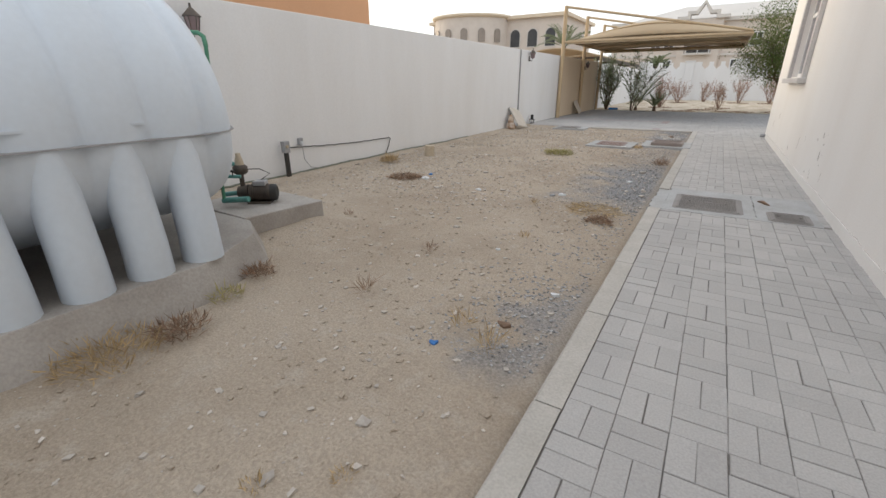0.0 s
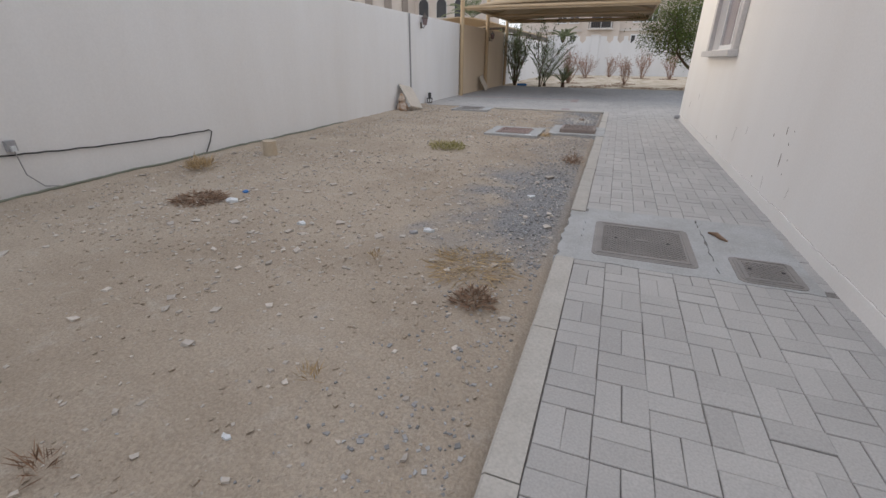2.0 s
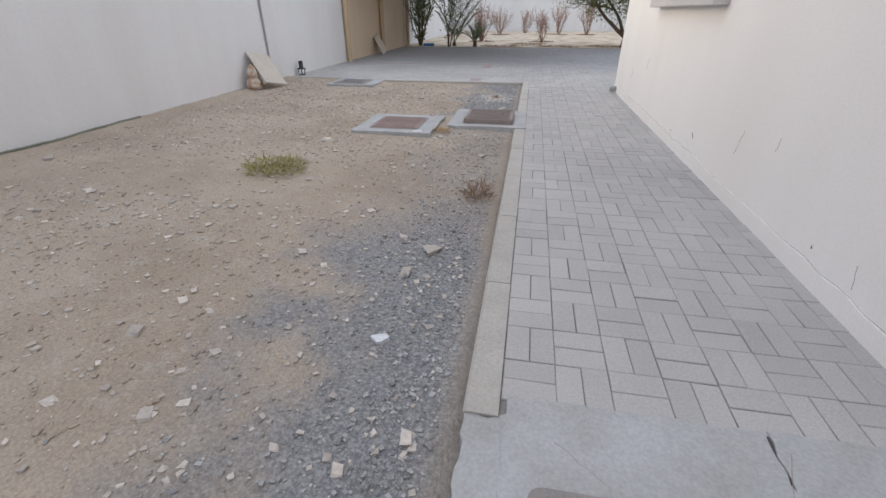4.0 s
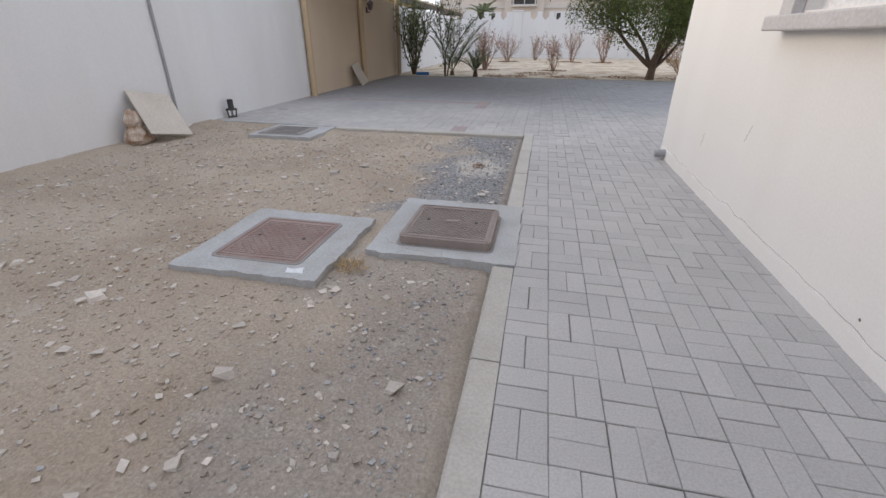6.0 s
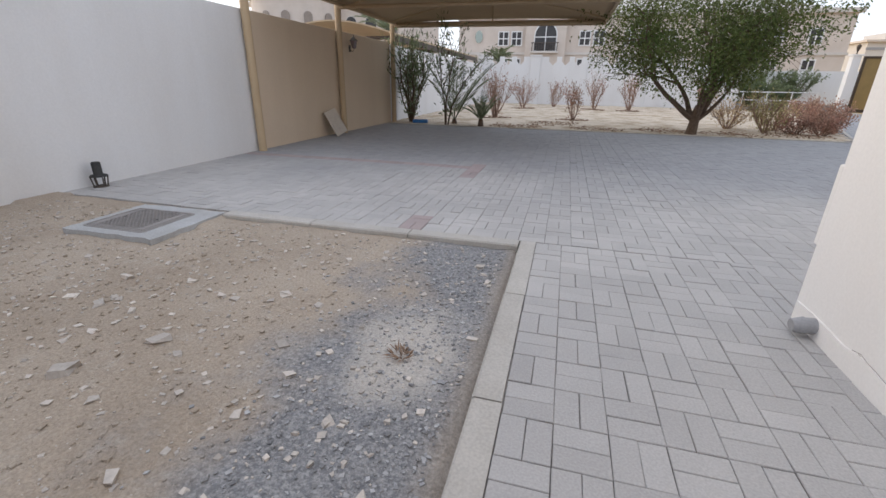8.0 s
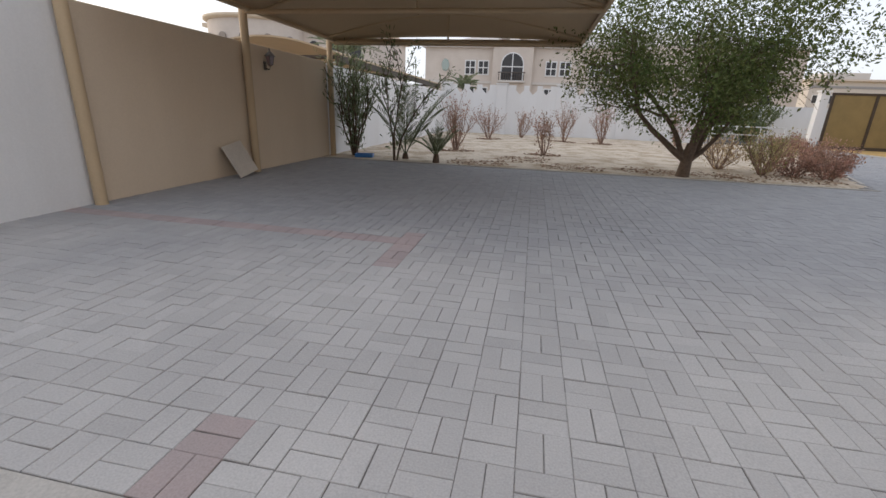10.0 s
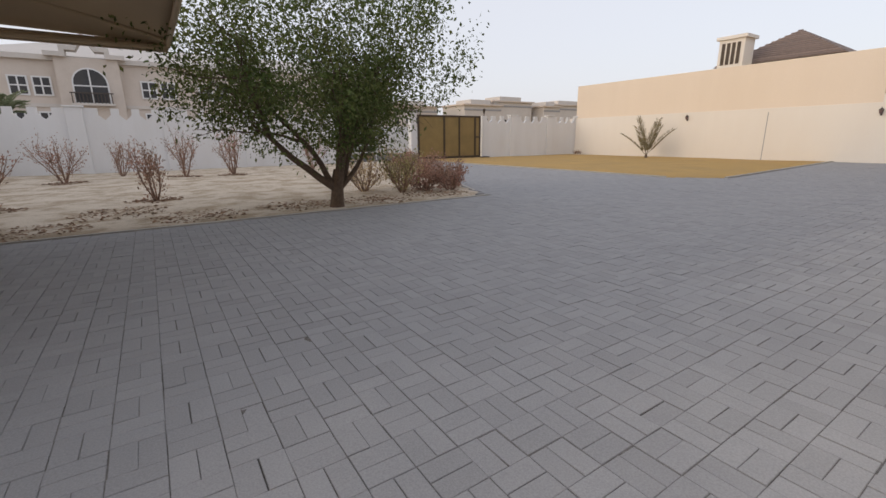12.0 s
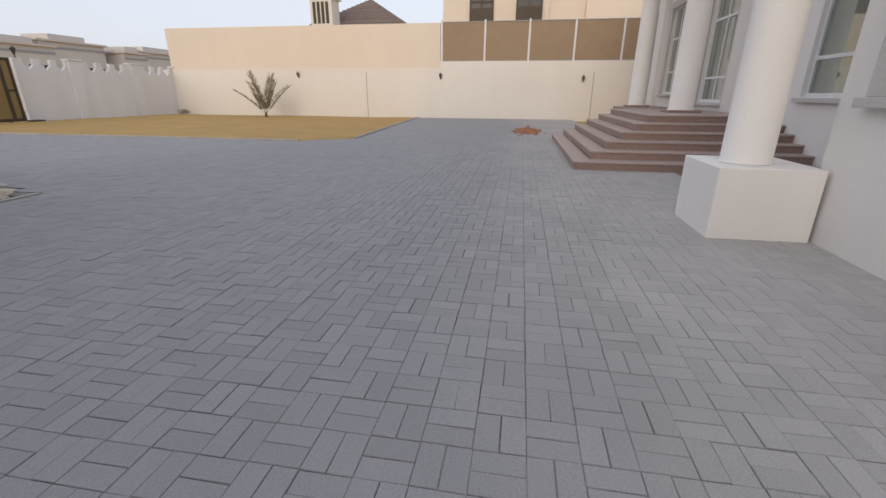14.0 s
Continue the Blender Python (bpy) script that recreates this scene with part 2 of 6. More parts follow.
GATEGOLD = mat("gold brown mesh panel", (0.27, 0.19, 0.075), (0.21, 0.15, 0.06), rough=0.6, scale=1.2, fine=35, mix=0.9, bump=0.1)
SCREEN = mat("brown shade net", (0.36, 0.26, 0.17), (0.31, 0.225, 0.145), rough=0.9, scale=1.5, fine=60, mix=0.6, bump=0.1)
FABRIC = thin_mat(mat("beige shade fabric", (0.52, 0.41, 0.28), (0.46, 0.355, 0.24), rough=0.9, scale=1.0, fine=120, mix=0.5, bump=0.05, speck=0.04), 0.12)
GRANITE = mat("red brown granite", (0.34, 0.24, 0.205), (0.26, 0.175, 0.15), rough=0.5, scale=25, fine=140, mix=0.9, bump=0.05)
GRANITETOP = mat("pale granite tread", (0.45, 0.37, 0.335), (0.37, 0.29, 0.26), rough=0.5, scale=25, fine=140, mix=0.9, bump=0.05)
TRIM = mat("grey white trim", (0.56, 0.54, 0.53), (0.49, 0.47, 0.46), rough=0.6, scale=1.5, fine=50, mix=0.6, bump=0.05)
UPVC = mat("white window frame", (0.74, 0.74, 0.74), (0.66, 0.66, 0.66), rough=0.4, scale=3, fine=40, bump=0.02)
GLASS = glass_mat("reflective green glass", (0.24, 0.28, 0.25), 0.03, 0.55)
DARKGLASS = mat("dark far glass", (0.05, 0.05, 0.055), (0.09, 0.085, 0.08), rough=0.25, scale=0.8, fine=8, bump=0, spec=0.25)
FARPANE = mat("dusty far pane", (0.26, 0.22, 0.19), (0.34, 0.29, 0.25), rough=0.4, scale=0.8, fine=8, bump=0, spec=0.25)
GREYGLASS = glass_mat("grey window glass", (0.20, 0.13, 0.135), 0.12)
TILE = mat("grey brown roof tile", (0.25, 0.19, 0.165), (0.19, 0.145, 0.125), scale=3, fine=20, mix=0.7, bump=0.1, island=0.15)
BARK = mat("brown bark", (0.15, 0.105, 0.075), (0.095, 0.065, 0.045), rough=0.95, scale=14, fine=60, mix=0.9, bump=0.6)
LEAF = leaf_mat("green leaf", (0.085, 0.13, 0.032), (0.175, 0.175, 0.058))
OLEANDER = leaf_mat("grey green leaf", (0.14, 0.18, 0.09), (0.21, 0.24, 0.13))
PALMLEAF = leaf_mat("palm leaf", (0.15, 0.185, 0.10), (0.22, 0.24, 0.14))
DRYPALM = leaf_mat("dry palm leaf", (0.17, 0.15, 0.075), (0.25, 0.20, 0.11))
DRYSTEM = mat("dry reddish stem", (0.30, 0.20, 0.15), (0.22, 0.14, 0.10), rough=0.9, scale=8, fine=40, bump=0.2)
DRYLEAF = leaf_mat("reddish dry leaf", (0.38, 0.21, 0.16), (0.33, 0.24, 0.16))
STRAW = leaf_mat("straw stalk", (0.52, 0.39, 0.22), (0.40, 0.29, 0.16))
WEED = leaf_mat("yellow green weed", (0.33, 0.31, 0.13), (0.46, 0.38, 0.20))
DEADWEED = leaf_mat("dead brown weed", (0.24, 0.15, 0.10), (0.36, 0.25, 0.17))
STONEMAT = mat("loose stone", (0.53, 0.48, 0.43), (0.40, 0.36, 0.32), scale=5, fine=60, mix=0.8, bump=0.2, island=0.22)
GRAVELMAT = mat("grey gravel chip", (0.27, 0.27, 0.278), (0.38, 0.375, 0.37), scale=6, fine=60, mix=0.8, bump=0.2, island=0.4)
BOARD = mat("pale plywood board", (0.56, 0.51, 0.45), (0.47, 0.42, 0.36), scale=2.5, fine=40, mix=0.6, bump=0.08)
SACK = mat("torn brown sack", (0.30, 0.175, 0.10), (0.58, 0.52, 0.46), rough=0.9, scale=11, fine=50, mix=1.0, bump=0.3)
BLUE = mat("blue plastic", (0.03, 0.15, 0.42), (0.05, 0.2, 0.48), rough=0.4, scale=8, fine=60, bump=0.02)
WHITEPL = mat("white plastic litter", (0.66, 0.68, 0.70), (0.55, 0.57, 0.6), rough=0.5, scale=8, fine=60, bump=0.05)
HOSE = mat("faded green garden hose", (0.17, 0.19, 0.15), (0.24, 0.24, 0.20), rough=0.6, scale=8, fine=60, bump=0.05)
REDEARTH = mat("red brick rubble", (0.42, 0.19, 0.10), (0.34, 0.17, 0.10), scale=8, fine=40, mix=0.8, bump=0.3)
CHIP = mat("bare plaster under paint", (0.16, 0.125, 0.10), (0.26, 0.21, 0.17), scale=20, bump=0.3)
CRACK = mat("dark crack", (0.30, 0.27, 0.24), (0.42, 0.39, 0.36), bump=0)
SANDMAT = ground_mat()
ASPHALT = mat("street asphalt", (0.09, 0.088, 0.085), (0.13, 0.125, 0.12), rough=0.9, scale=1, fine=60, bump=0.2)


# ---- mesh tools ----
class Shape:
    """Collects the corners and faces of one mesh."""

    def __init__(self):
        self.v, self.f, self.m, self.smooth = [], [], [], []

    def add(self, verts, faces, slot=0, smooth=False):
        n = len(self.v)
        self.v += [tuple(p) for p in verts]
        self.f += [tuple(i + n for i in f) for f in faces]
        self.m += [slot] * len(faces)
        self.smooth += [smooth] * len(faces)
        return self

    def box(self, x0, y0, z0, x1, y1, z1, slot=0, turn=None):
        vs = [Vector((x, y, z)) for z in (z0, z1) for x, y in ((x0, y0), (x1, y0), (x1, y1), (x0, y1))]
        if turn:
            vs = [turn @ p for p in vs]
        return self.add(vs, [(3, 2, 1, 0), (4, 5, 6, 7), (0, 1, 5, 4), (1, 2, 6, 5), (2, 3, 7, 6), (3, 0, 4, 7)], slot)

    def prism(self, poly, a, b, axis="z", slot=0):
        """poly: corners in the plane across axis, drawn out from a to b."""
        put = {"z": lambda p, h: (p[0], p[1], h), "y": lambda p, h: (p[0], h, p[1]), "x": lambda p, h: (h, p[0], p[1])}[axis]
        n = len(poly)
        vs = [put(p, a) for p in poly] + [put(p, b) for p in poly]
        fs = [tuple(range(n))[::-1], tuple(range(n, 2 * n))] + [(i, (i + 1) % n, n + (i + 1) % n, n + i) for i in range(n)]
        return self.add(vs, fs, slot)

    def tube(self, points, radii, n=10, slot=0, smooth=True):
        pts = [Vector(p) for p in points]
        radii = radii if isinstance(radii, (list, tuple)) else [radii] * len(pts)
        vs, up = [], Vector((0.31, 0.17, 0.93)).normalized()
        for i, p in enumerate(pts):
            d = (pts[min(i + 1, len(pts) - 1)] - pts[max(i - 1, 0)]).normalized()
            if abs(d.dot(up)) > 0.97:
                up = Vector((0.95, 0.2, 0.1)).normalized()
            a = d.cross(up).normalized()
            b = d.cross(a).normalized()
            vs += [p + radii[i] * (math.cos(t) * a + math.sin(t) * b) for t in (2 * math.pi * k / n for k in range(n))]
        fs = [(i * n + k, i * n + (k + 1) % n, (i + 1) * n + (k + 1) % n, (i + 1) * n + k) for i in range(len(pts) - 1) for k in range(n)]
        self.add(vs, fs, slot, smooth)
        k = len(vs)
        return self.add([vs[i] for i in range(n)] + [vs[k - n + i] for i in range(n)], [tuple(range(n))[::-1], tuple(range(n, 2 * n))], slot)

    def lathe(self, profile, x=0, y=0, n=20, slot=0, smooth=True):
        vs = [(x + r * math.cos(2 * math.pi * k / n), y + r * math.sin(2 * math.pi * k / n), z) for r, z in profile for k in range(n)]
        fs = [(i * n + k, i * n + (k + 1) % n, (i + 1) * n + (k + 1) % n, (i + 1) * n + k) for i in range(len(profile) - 1) for k in range(n)]
        self.add(vs, fs, slot, smooth)
        m = len(vs)
        return self.add(vs[:n] + vs[m - n:], [tuple(range(n))[::-1], tuple(range(n, 2 * n))], slot)

    def mesh(self, name, mats):
        me = bpy.data.meshes.new(name)
        me.from_pydata(self.v, [], self.f)
        for m in mats if isinstance(mats, (list, tuple)) else [mats]:
            me.materials.append(m)
        me.polygons.foreach_set("material_index", self.m)
        me.polygons.foreach_set("use_smooth", self.smooth)
        me.update()
        return me


def thing(name, label, category, at=(0, 0, 0), group="", kind="", turn=0):
    ob = new(name)
    ob.empty_display_size = 0.1
    ob.matrix_basis = pose(*at, 0, 0, turn)
    return tagged(ob, label, category, group, kind)


def part(name, shape, material, parent=None, label="", bevel=0.0):
    ob = new(name, shape.mesh(name, material))
    if parent:
        ob.parent = parent
    if label:
        ob["label"] = label
    if bevel:
        b = ob.modifiers.new("bevel", "BEVEL")
        b.width, b.segments, b.limit_method, b.angle_limit = bevel, 2, "ANGLE", radians(50)
    return ob


def solo(name, shape, material, label, category, group="", kind="", bevel=0.0):
    return tagged(part(name, shape, material, None, "", bevel), label, category, group, kind)


def wobble(x, y, s=1.0, seed=0.0):
    return noise.noise(Vector((x * s, y * s, seed)))


rng = np.random.default_rng(7)

# ---- the ground: one sheet to the horizon ----
MODULE = 0.2275
HOUSE_X, CORNER_Y, BAY_Y, FRONT_Y = 2.015, 15.15, 16.02, 13.4
WALL_W, WALL_N, WALL_E = -5.12, 43.7, 31.0


def in_bed(x, y):
    """The planting bed: a straight front, a rounded tip, then along the drive to the gate."""
    if y < 26.15 or x < -5.2 or y > WALL_N:
        return False
    edge = 8.25 + (y - 27.2) * 0.40 if y > 27.2 else 8.25 - (27.2 - y) ** 2 * 0.9
    return x < min(edge, 15.0)


def in_sand_east(x, y):
    if x < 15.9 or x > WALL_E or y > WALL_N:
        return False
    south = 26.0 - (x - 15.9) * 1.15 if x < 17.1 else 24.6 + (x - 17.1) * 0.075
    return y > south


def in_yard(x, y):
    return x < 0.3 and y < (16.035 if x < -2.7 else 15.93)


def ground_height(x, y):
    if in_yard(x, y):
        lump = 0.022 * wobble(x, y, 0.9, 1) + 0.012 * wobble(x, y, 3.1, 2) + 0.010 * wobble(x, y, 7.0, 3)
        return -0.035 + lump + (0.03 if x < -4.9 else 0) + (0.025 if y > 15.5 and x < -2.7 else 0) - (0.01 if x > 0.0 else 0) + 0.07 * math.exp(-((x + 2.75) ** 2 + (y - 3.55) ** 2) / 0.3)
    if in_bed(x, y):
        return 0.01 + 0.035 * wobble(x, y, 0.6, 4) + 0.02 * wobble(x, y, 2.2, 5)
    if in_sand_east(x, y):
        return 0.03 + 0.03 * wobble(x, y, 0.4, 6)
    return -0.09


def lines(*spans):
    out = []
    for a, b, step in spans:
        out += list(np.arange(a, b - 1e-6, step))
    return out + [spans[-1][1]]


gx = lines((-3000, -300, 900), (-300, -40, 65), (-40, -5.2, 6), (-5.2, 0.3, 0.055), (0.3, 9.0, 0.3), (9.0, 16.2, 0.3), (16.2, 31.2, 0.6), (31.2, 60, 7), (60, 300, 60), (300, 3000, 900))
gy = lines((-3000, -300, 900), (-300, -20, 70), (-20, -1.5, 2), (-1.5, 16.04, 0.055), (16.04, 24.2, 2), (24.2, 29, 0.2), (29, 44, 0.4), (44, 100, 8), (100, 3000, 400))
sheet = Shape()
nx, ny = len(gx), len(gy)
sheet.v = [(x, y, ground_height(x, y)) for y in gy for x in gx]
sheet.f = [(j * nx + i, j * nx + i + 1, (j + 1) * nx + i + 1, (j + 1) * nx + i) for j in range(ny - 1) for i in range(nx - 1)]
sheet.m, sheet.smooth = [0] * len(sheet.f), [True] * len(sheet.f)
solo("ground", sheet, SANDMAT, "sandy ground with grey gravel along the kerb", "ground", kind="structure")

# the street beyond the gate
solo("road", Shape().box(-60, 46, -0.085, 90, 58, -0.05), ASPHALT, "grey asphalt street beyond the boundary wall", "road", kind="structure")

# bedding layer that shows in the joints of the paving
bedding = Shape()
bedding.box(0.41, -3, -0.08, 2.04, 16.02, -0.012)
bedding.box(-5.1, 16.02, -0.08, 31, 24.0, -0.012)
bedding.box(2.04, 15.1, -0.08, 5.0, 16.02, -0.012)
for x0, y0, x1, y1 in ((0.42, -2.6, 2.03, 16.02), (-5.0, 16.02, 11.9, 26.3)):
    xs, ys = np.linspace(x0, x1, int((x1 - x0) / 0.14) + 1), np.linspace(y0, y1, int((y1 - y0) / 0.14) + 1)
    bedding.add([(x, y, 0.006 * wobble(x, y, 0.5, 20) - 0.0065 + 0.0045 * wobble(x, y, 3.0, 21)) for y in ys for x in xs],
                [(j * len(xs) + i, j * len(xs) + i + 1, (j + 1) * len(xs) + i + 1, (j + 1) * len(xs) + i) for j in range(len(ys) - 1) for i in range(len(xs) - 1)])
solo("paving_bed", bedding, JOINT, "dark sand in the joints of the paving", "paving bed", kind="structure")
bedding = Shape()
for k in range(60):
    y0, y1 = 24.0 + k * 0.33, 24.0 + (k + 1) * 0.33
    ym = (y0 + y1) / 2
    xs = [x for x in np.arange(-5.1, 31, 0.1) if not in_bed(x, ym) and not in_sand_east(x, ym) and (ym < 26.15 or x < 16.1)]
    bedding.box(xs[0], y0, -0.08, xs[-1] + 0.1, y1, -0.012)
solo("paving_bed", bedding, JOINT, "dark sand in the joints of the drive paving", "paving bed", kind="structure")

# ---- boundary walls ----
w = Shape().box(WALL_W - 0.2, -8, -0.1, WALL_W, 19.68, 2.44)
wall_west = solo("wall_west", w, WHITE, "long white painted boundary wall with faint stains", "wall", kind="structure", bevel=0.01)
w = Shape().box(WALL_W - 0.2, 19.68, -0.1, WALL_W - 0.003, 26.6, 2.44)
solo("wall_west_tan", w, TAN, "tan painted stretch of boundary wall under the carport", "wall", kind="structure", bevel=0.01)
w = Shape().box(WALL_W - 0.22, 26.6, -0.1, WALL_W - 0.02, WALL_N + 0.2, 2.40)
solo("wall_west_far", w, WHITE, "white boundary wall beside the planting bed", "wall", kind="structure", bevel=0.01)


def notched_wall(name, x0, x1, y, h, piers, notches, label):
    """A wall with shield-shaped openings cut down from its top edge, and piers set proud of it."""
    top = [(x0, -0.1), (x1, -0.1), (x1, h)]
    for c in sorted(notches, reverse=True):
        top += [(c + 0.24, h), (c + 0.24, h - 0.28), (c, h - 0.52), (c - 0.24, h - 0.28), (c - 0.24, h)]
    top.append((x0, h))
    root = tagged(part(name, Shape().prism(top, y, y + 0.2, "y"), WHITE), label, "wall", kind="structure")
    for p in piers:
        part("pier", Shape().box(p - 0.32, y - 0.10, -0.1, p + 0.32, y + 0.3, h + 0.03).box(p - 0.38, y - 0.15, h + 0.03, p + 0.38, y + 0.35, h + 0.10), WHITE, root, bevel=0.012)
    return root


notched_wall("wall_north", -5.3, 10.4, WALL_N, 2.92, [-5.2, -1.7, 1.95, 5.6, 9.3, 10.1], [-4.3, -3.5, -2.7, -0.6, 0.2, 1.0, 3.0, 3.8, 4.6, 6.7, 7.5, 8.3], "white boundary wall with shield-shaped notches and piers")
notched_wall("wall_north_east", 21.75, 33.4, WALL_N, 3.02, [24.6, 28.2, 31.4], [22.4, 23.2, 23.95, 25.6, 26.4, 27.2, 29.2, 29.9, 30.6, 32.2], "white notched boundary wall beside the gate").matrix_basis = pose(21.75, WALL_N, 0, 0, 0, -5.8) @ pose(-21.75, -WALL_N, 0)

wall_east = solo("wall_east", Shape().box(WALL_E, 9, -0.1, WALL_E + 0.25, WALL_N + 0.2, 2.92), WARMWHITE, "pale boundary wall catching warm light", "wall", kind="structure", bevel=0.01)
solo("wall_east_upper", Shape().box(WALL_E + 0.06, 24.15, 2.922, WALL_E + 0.3, WALL_N - 0.9, 5.45), PEACH, "taller peach neighbour wall above the boundary wall", "wall", kind="structure", bevel=0.01)
solo("wall_east_ledge", Shape().box(WALL_E + 0.04, 9, 2.922, WALL_E + 0.24, 24.15, 3.32), WARMWHITE, "peach wall top below the privacy screen", "wall", kind="structure", bevel=0.01)
# joints in the east wall
for y in (28.9, 15.0):
    solo("wall_joint", Shape().box(WALL_E - 0.006, y - 0.02, 0, WALL_E - 0.001, y + 0.02, 2.7), GREYPL, "grey vertical joint strip on the boundary wall", "joint strip", "wall joints", "structure")
solo("conduit", Shape().tube([(WALL_W + 0.022, 15.27, -0.03), (WALL_W + 0.022, 15.27, 2.43)], 0.022, 8), GREYPL, "grey conduit running up the white wall", "conduit")

# ---- privacy screen over the east wall ----
scr = thing("privacy_screen", "brown shade-net privacy screen on pale posts along the wall", "screen", (WALL_E + 0.1, 13.6, 3.32))
ys = [0, 2.65, 5.25, 7.85, 10.45]
for a, b in zip(ys, ys[1:]):
    part("panel", Shape().box(0.0, a + 0.06, 0.05, 0.03, b - 0.06, 2.12), SCREEN, scr)
part("panel", Shape().box(0.0, -2.6, 0.05, 0.03, -0.06, 2.12), SCREEN, scr)
for a in ys:
    part("post", Shape().box(-0.05, a - 0.05, 0, 0.05, a + 0.05, 2.25), UPVC, scr, "pale post")
part("rail", Shape().box(-0.03, -2.6, 2.125, 0.04, 10.5, 2.17), GREYPL, scr)
part("rail", Shape().box(-0.03, -2.6, 0.0, 0.04, 10.5, 0.045), GREYPL, scr)

# ---- gate and its post ----
gate = thing("sliding_gate", "brown steel sliding gate with gold mesh panels", "gate", (16.08, WALL_N - 0.25, 0.0))
gf = Shape()
for x0, x1 in ((0, 0.12), (2.05, 2.2), (3.35, 3.48), (4.75, 4.9), (5.2, 5.32)):
    gf.box(x0, 0, 0.1, x1, 0.1, 2.96)
for z0, z1 in ((0.06, 0.2), (2.86, 2.98)):
    gf.box(0, -0.004, z0, 5.32, 0.104, z1)
gf.box(4.9, 0.01, 1.45, 5.2, 0.09, 1.55)
part("frame", gf, GATEBROWN, gate, "dark brown steel frame", 0.006)
for x0, x1 in ((0.12, 2.05), (2.2, 3.35), (3.48, 4.75)):
    part("panel", Shape().box(x0, 0.03, 0.2, x1, 0.06, 2.86), GATEGOLD, gate, "gold mesh panel")
for x0, z0, z1 in ((4.9, 0.2, 1.45), (4.9, 1.55, 2.86)):
    part("panel", Shape().box(x0, 0.04, z0, 5.2, 0.05, z1), GATEGOLD, gate)
for x in (0.6, 4.6):
    part("wheel", Shape().tube([(x, 0.02, 0.035), (x, 0.08, 0.035)], 0.05, 12), DARKMETAL, gate)
solo("gate_rail", Shape().box(9.9, WALL_N - 0.24, -0.012, 22.6, WALL_N - 0.16, 0.012), DARKMETAL, "steel track of the sliding gate", "gate track")
solo("gate_post", Shape().box(15.6, WALL_N - 0.15, -0.1, 16.0, WALL_N + 0.25, 3.0).box(15.53, WALL_N - 0.2, 3.0, 16.07, WALL_N + 0.3, 3.08), WHITE, "white square gate post", "post", bevel=0.012)
solo("gate_stop", Shape().box(21.55, WALL_N - 0.45, -0.05, 22.15, WALL_N - 0.02, 0.09), DARKMETAL, "dark steel gate stop at the wall foot", "gate stop", bevel=0.01)
for x in (15.8, 21.95):
    l = thing("gate_lamp", "small dark lantern on the gate post", "lamp", (x, WALL_N + 0.05, 3.08 if x < 20 else 3.02), "gate lamps")
    part("stem", Shape().lathe([(0.06, 0), (0.03, 0.05), (0.03, 0.15)], n=8), DARKMETAL, l)
    part("lantern", Shape().lathe([(0.05, 0.15), (0.11, 0.4), (0.13, 0.42), (0.03, 0.52)], n=8), DARKMETAL, l)

# ---- kerbs ----
kerb = tagged(new("kerb"), "pale concrete kerb stones along the path edge", "kerb", kind="structure")


def kerb_run(a, b, along_y=True, x0=0.285, y0=15.865):
    n = max(1, round(abs(b - a) / 0.98))
    step = (b - a) / n
    for k in range(n):
        s, e = a + k * step + 0.004, a + (k + 1) * step - 0.004
        dz, dx = 0.004 * wobble(s, 1.7, 3.0, 8), 0.006 * wobble(s, 5.1, 2.0, 9)
        sh = Shape()
        if along_y:
            sh.prism([(x0 + dx, -0.16), (x0 + 0.135 + dx, -0.16), (x0 + 0.135 + dx, 0.004 + dz), (x0 + 0.012 + dx, 0.006 + dz), (x0 + dx, -0.006 + dz)], s, e, "y")
        else:
            sh.prism([(y0 + dx, -0.16), (y0 + 0.135 + dx, -0.16), (y0 + 0.135 + dx, 0.005 + dz), (y0 + 0.012 + dx, 0.007 + dz), (y0 + dx, -0.006 + dz)], s, e, "x")
        part("kerb_stone", sh, KERB, kerb)


kerb_run(-2.8, 6.05)
kerb_run(7.17, 11.72)
kerb_run(12.83, 16.0)
kerb_run(-2.72, 0.28, along_y=False)

# ---- the house ----
house = thing("villa", "cream rendered villa with white columns and tall windows", "house", (0, 0, 0))
HH = 6.8


def wall_with_hole(x0, x1, z0, z1, holes):
    """Boxes round the openings of a wall: spans along it and in height."""
    out, last = [], x0
    for a, b, c, d in sorted(holes):
        out += [(last, a, z0, z1), (a, b, z0, c), (a, b, d, z1)]
        last = b
    return out + [(last, x1, z0, z1)]


west_win = (10.78, 12.69, 1.475, 3.1)
for a, b, c, d in wall_with_hole(-4, CORNER_Y, -0.1, HH, [west_win]):
    part("wall", Shape().box(HOUSE_X, a, c, HOUSE_X + 0.25, b, d), CREAM, house)
part("wall", Shape().box(HOUSE_X + 0.25, CORNER_Y - 0.25, -0.1, 5.0, CORNER_Y, HH), CREAM, house, bevel=0.008)
part("wall", Shape().box(4.75, CORNER_Y, -0.1, 5.0, BAY_Y, HH), CREAM, house)
bay_win = (5.5, 7.0, 1.45, 3.4)
for a, b, c, d in wall_with_hole(5.0, 7.72, -0.1, HH, [bay_win]):
    part("wall", Shape().box(a, BAY_Y - 0.25, c, b, BAY_Y, d), CREAM, house)
part("wall", Shape().box(7.47, FRONT_Y, -0.1, 7.72, BAY_Y - 0.25, HH), CREAM, house)
fronts = [(11.0, 13.3, 1.42, 3.9), (16.95, 18.9, 1.25, 4.9), (20.6, 22.9, 1.5, 4.6), (25.2, 27.0, 1.5, 4.6)]
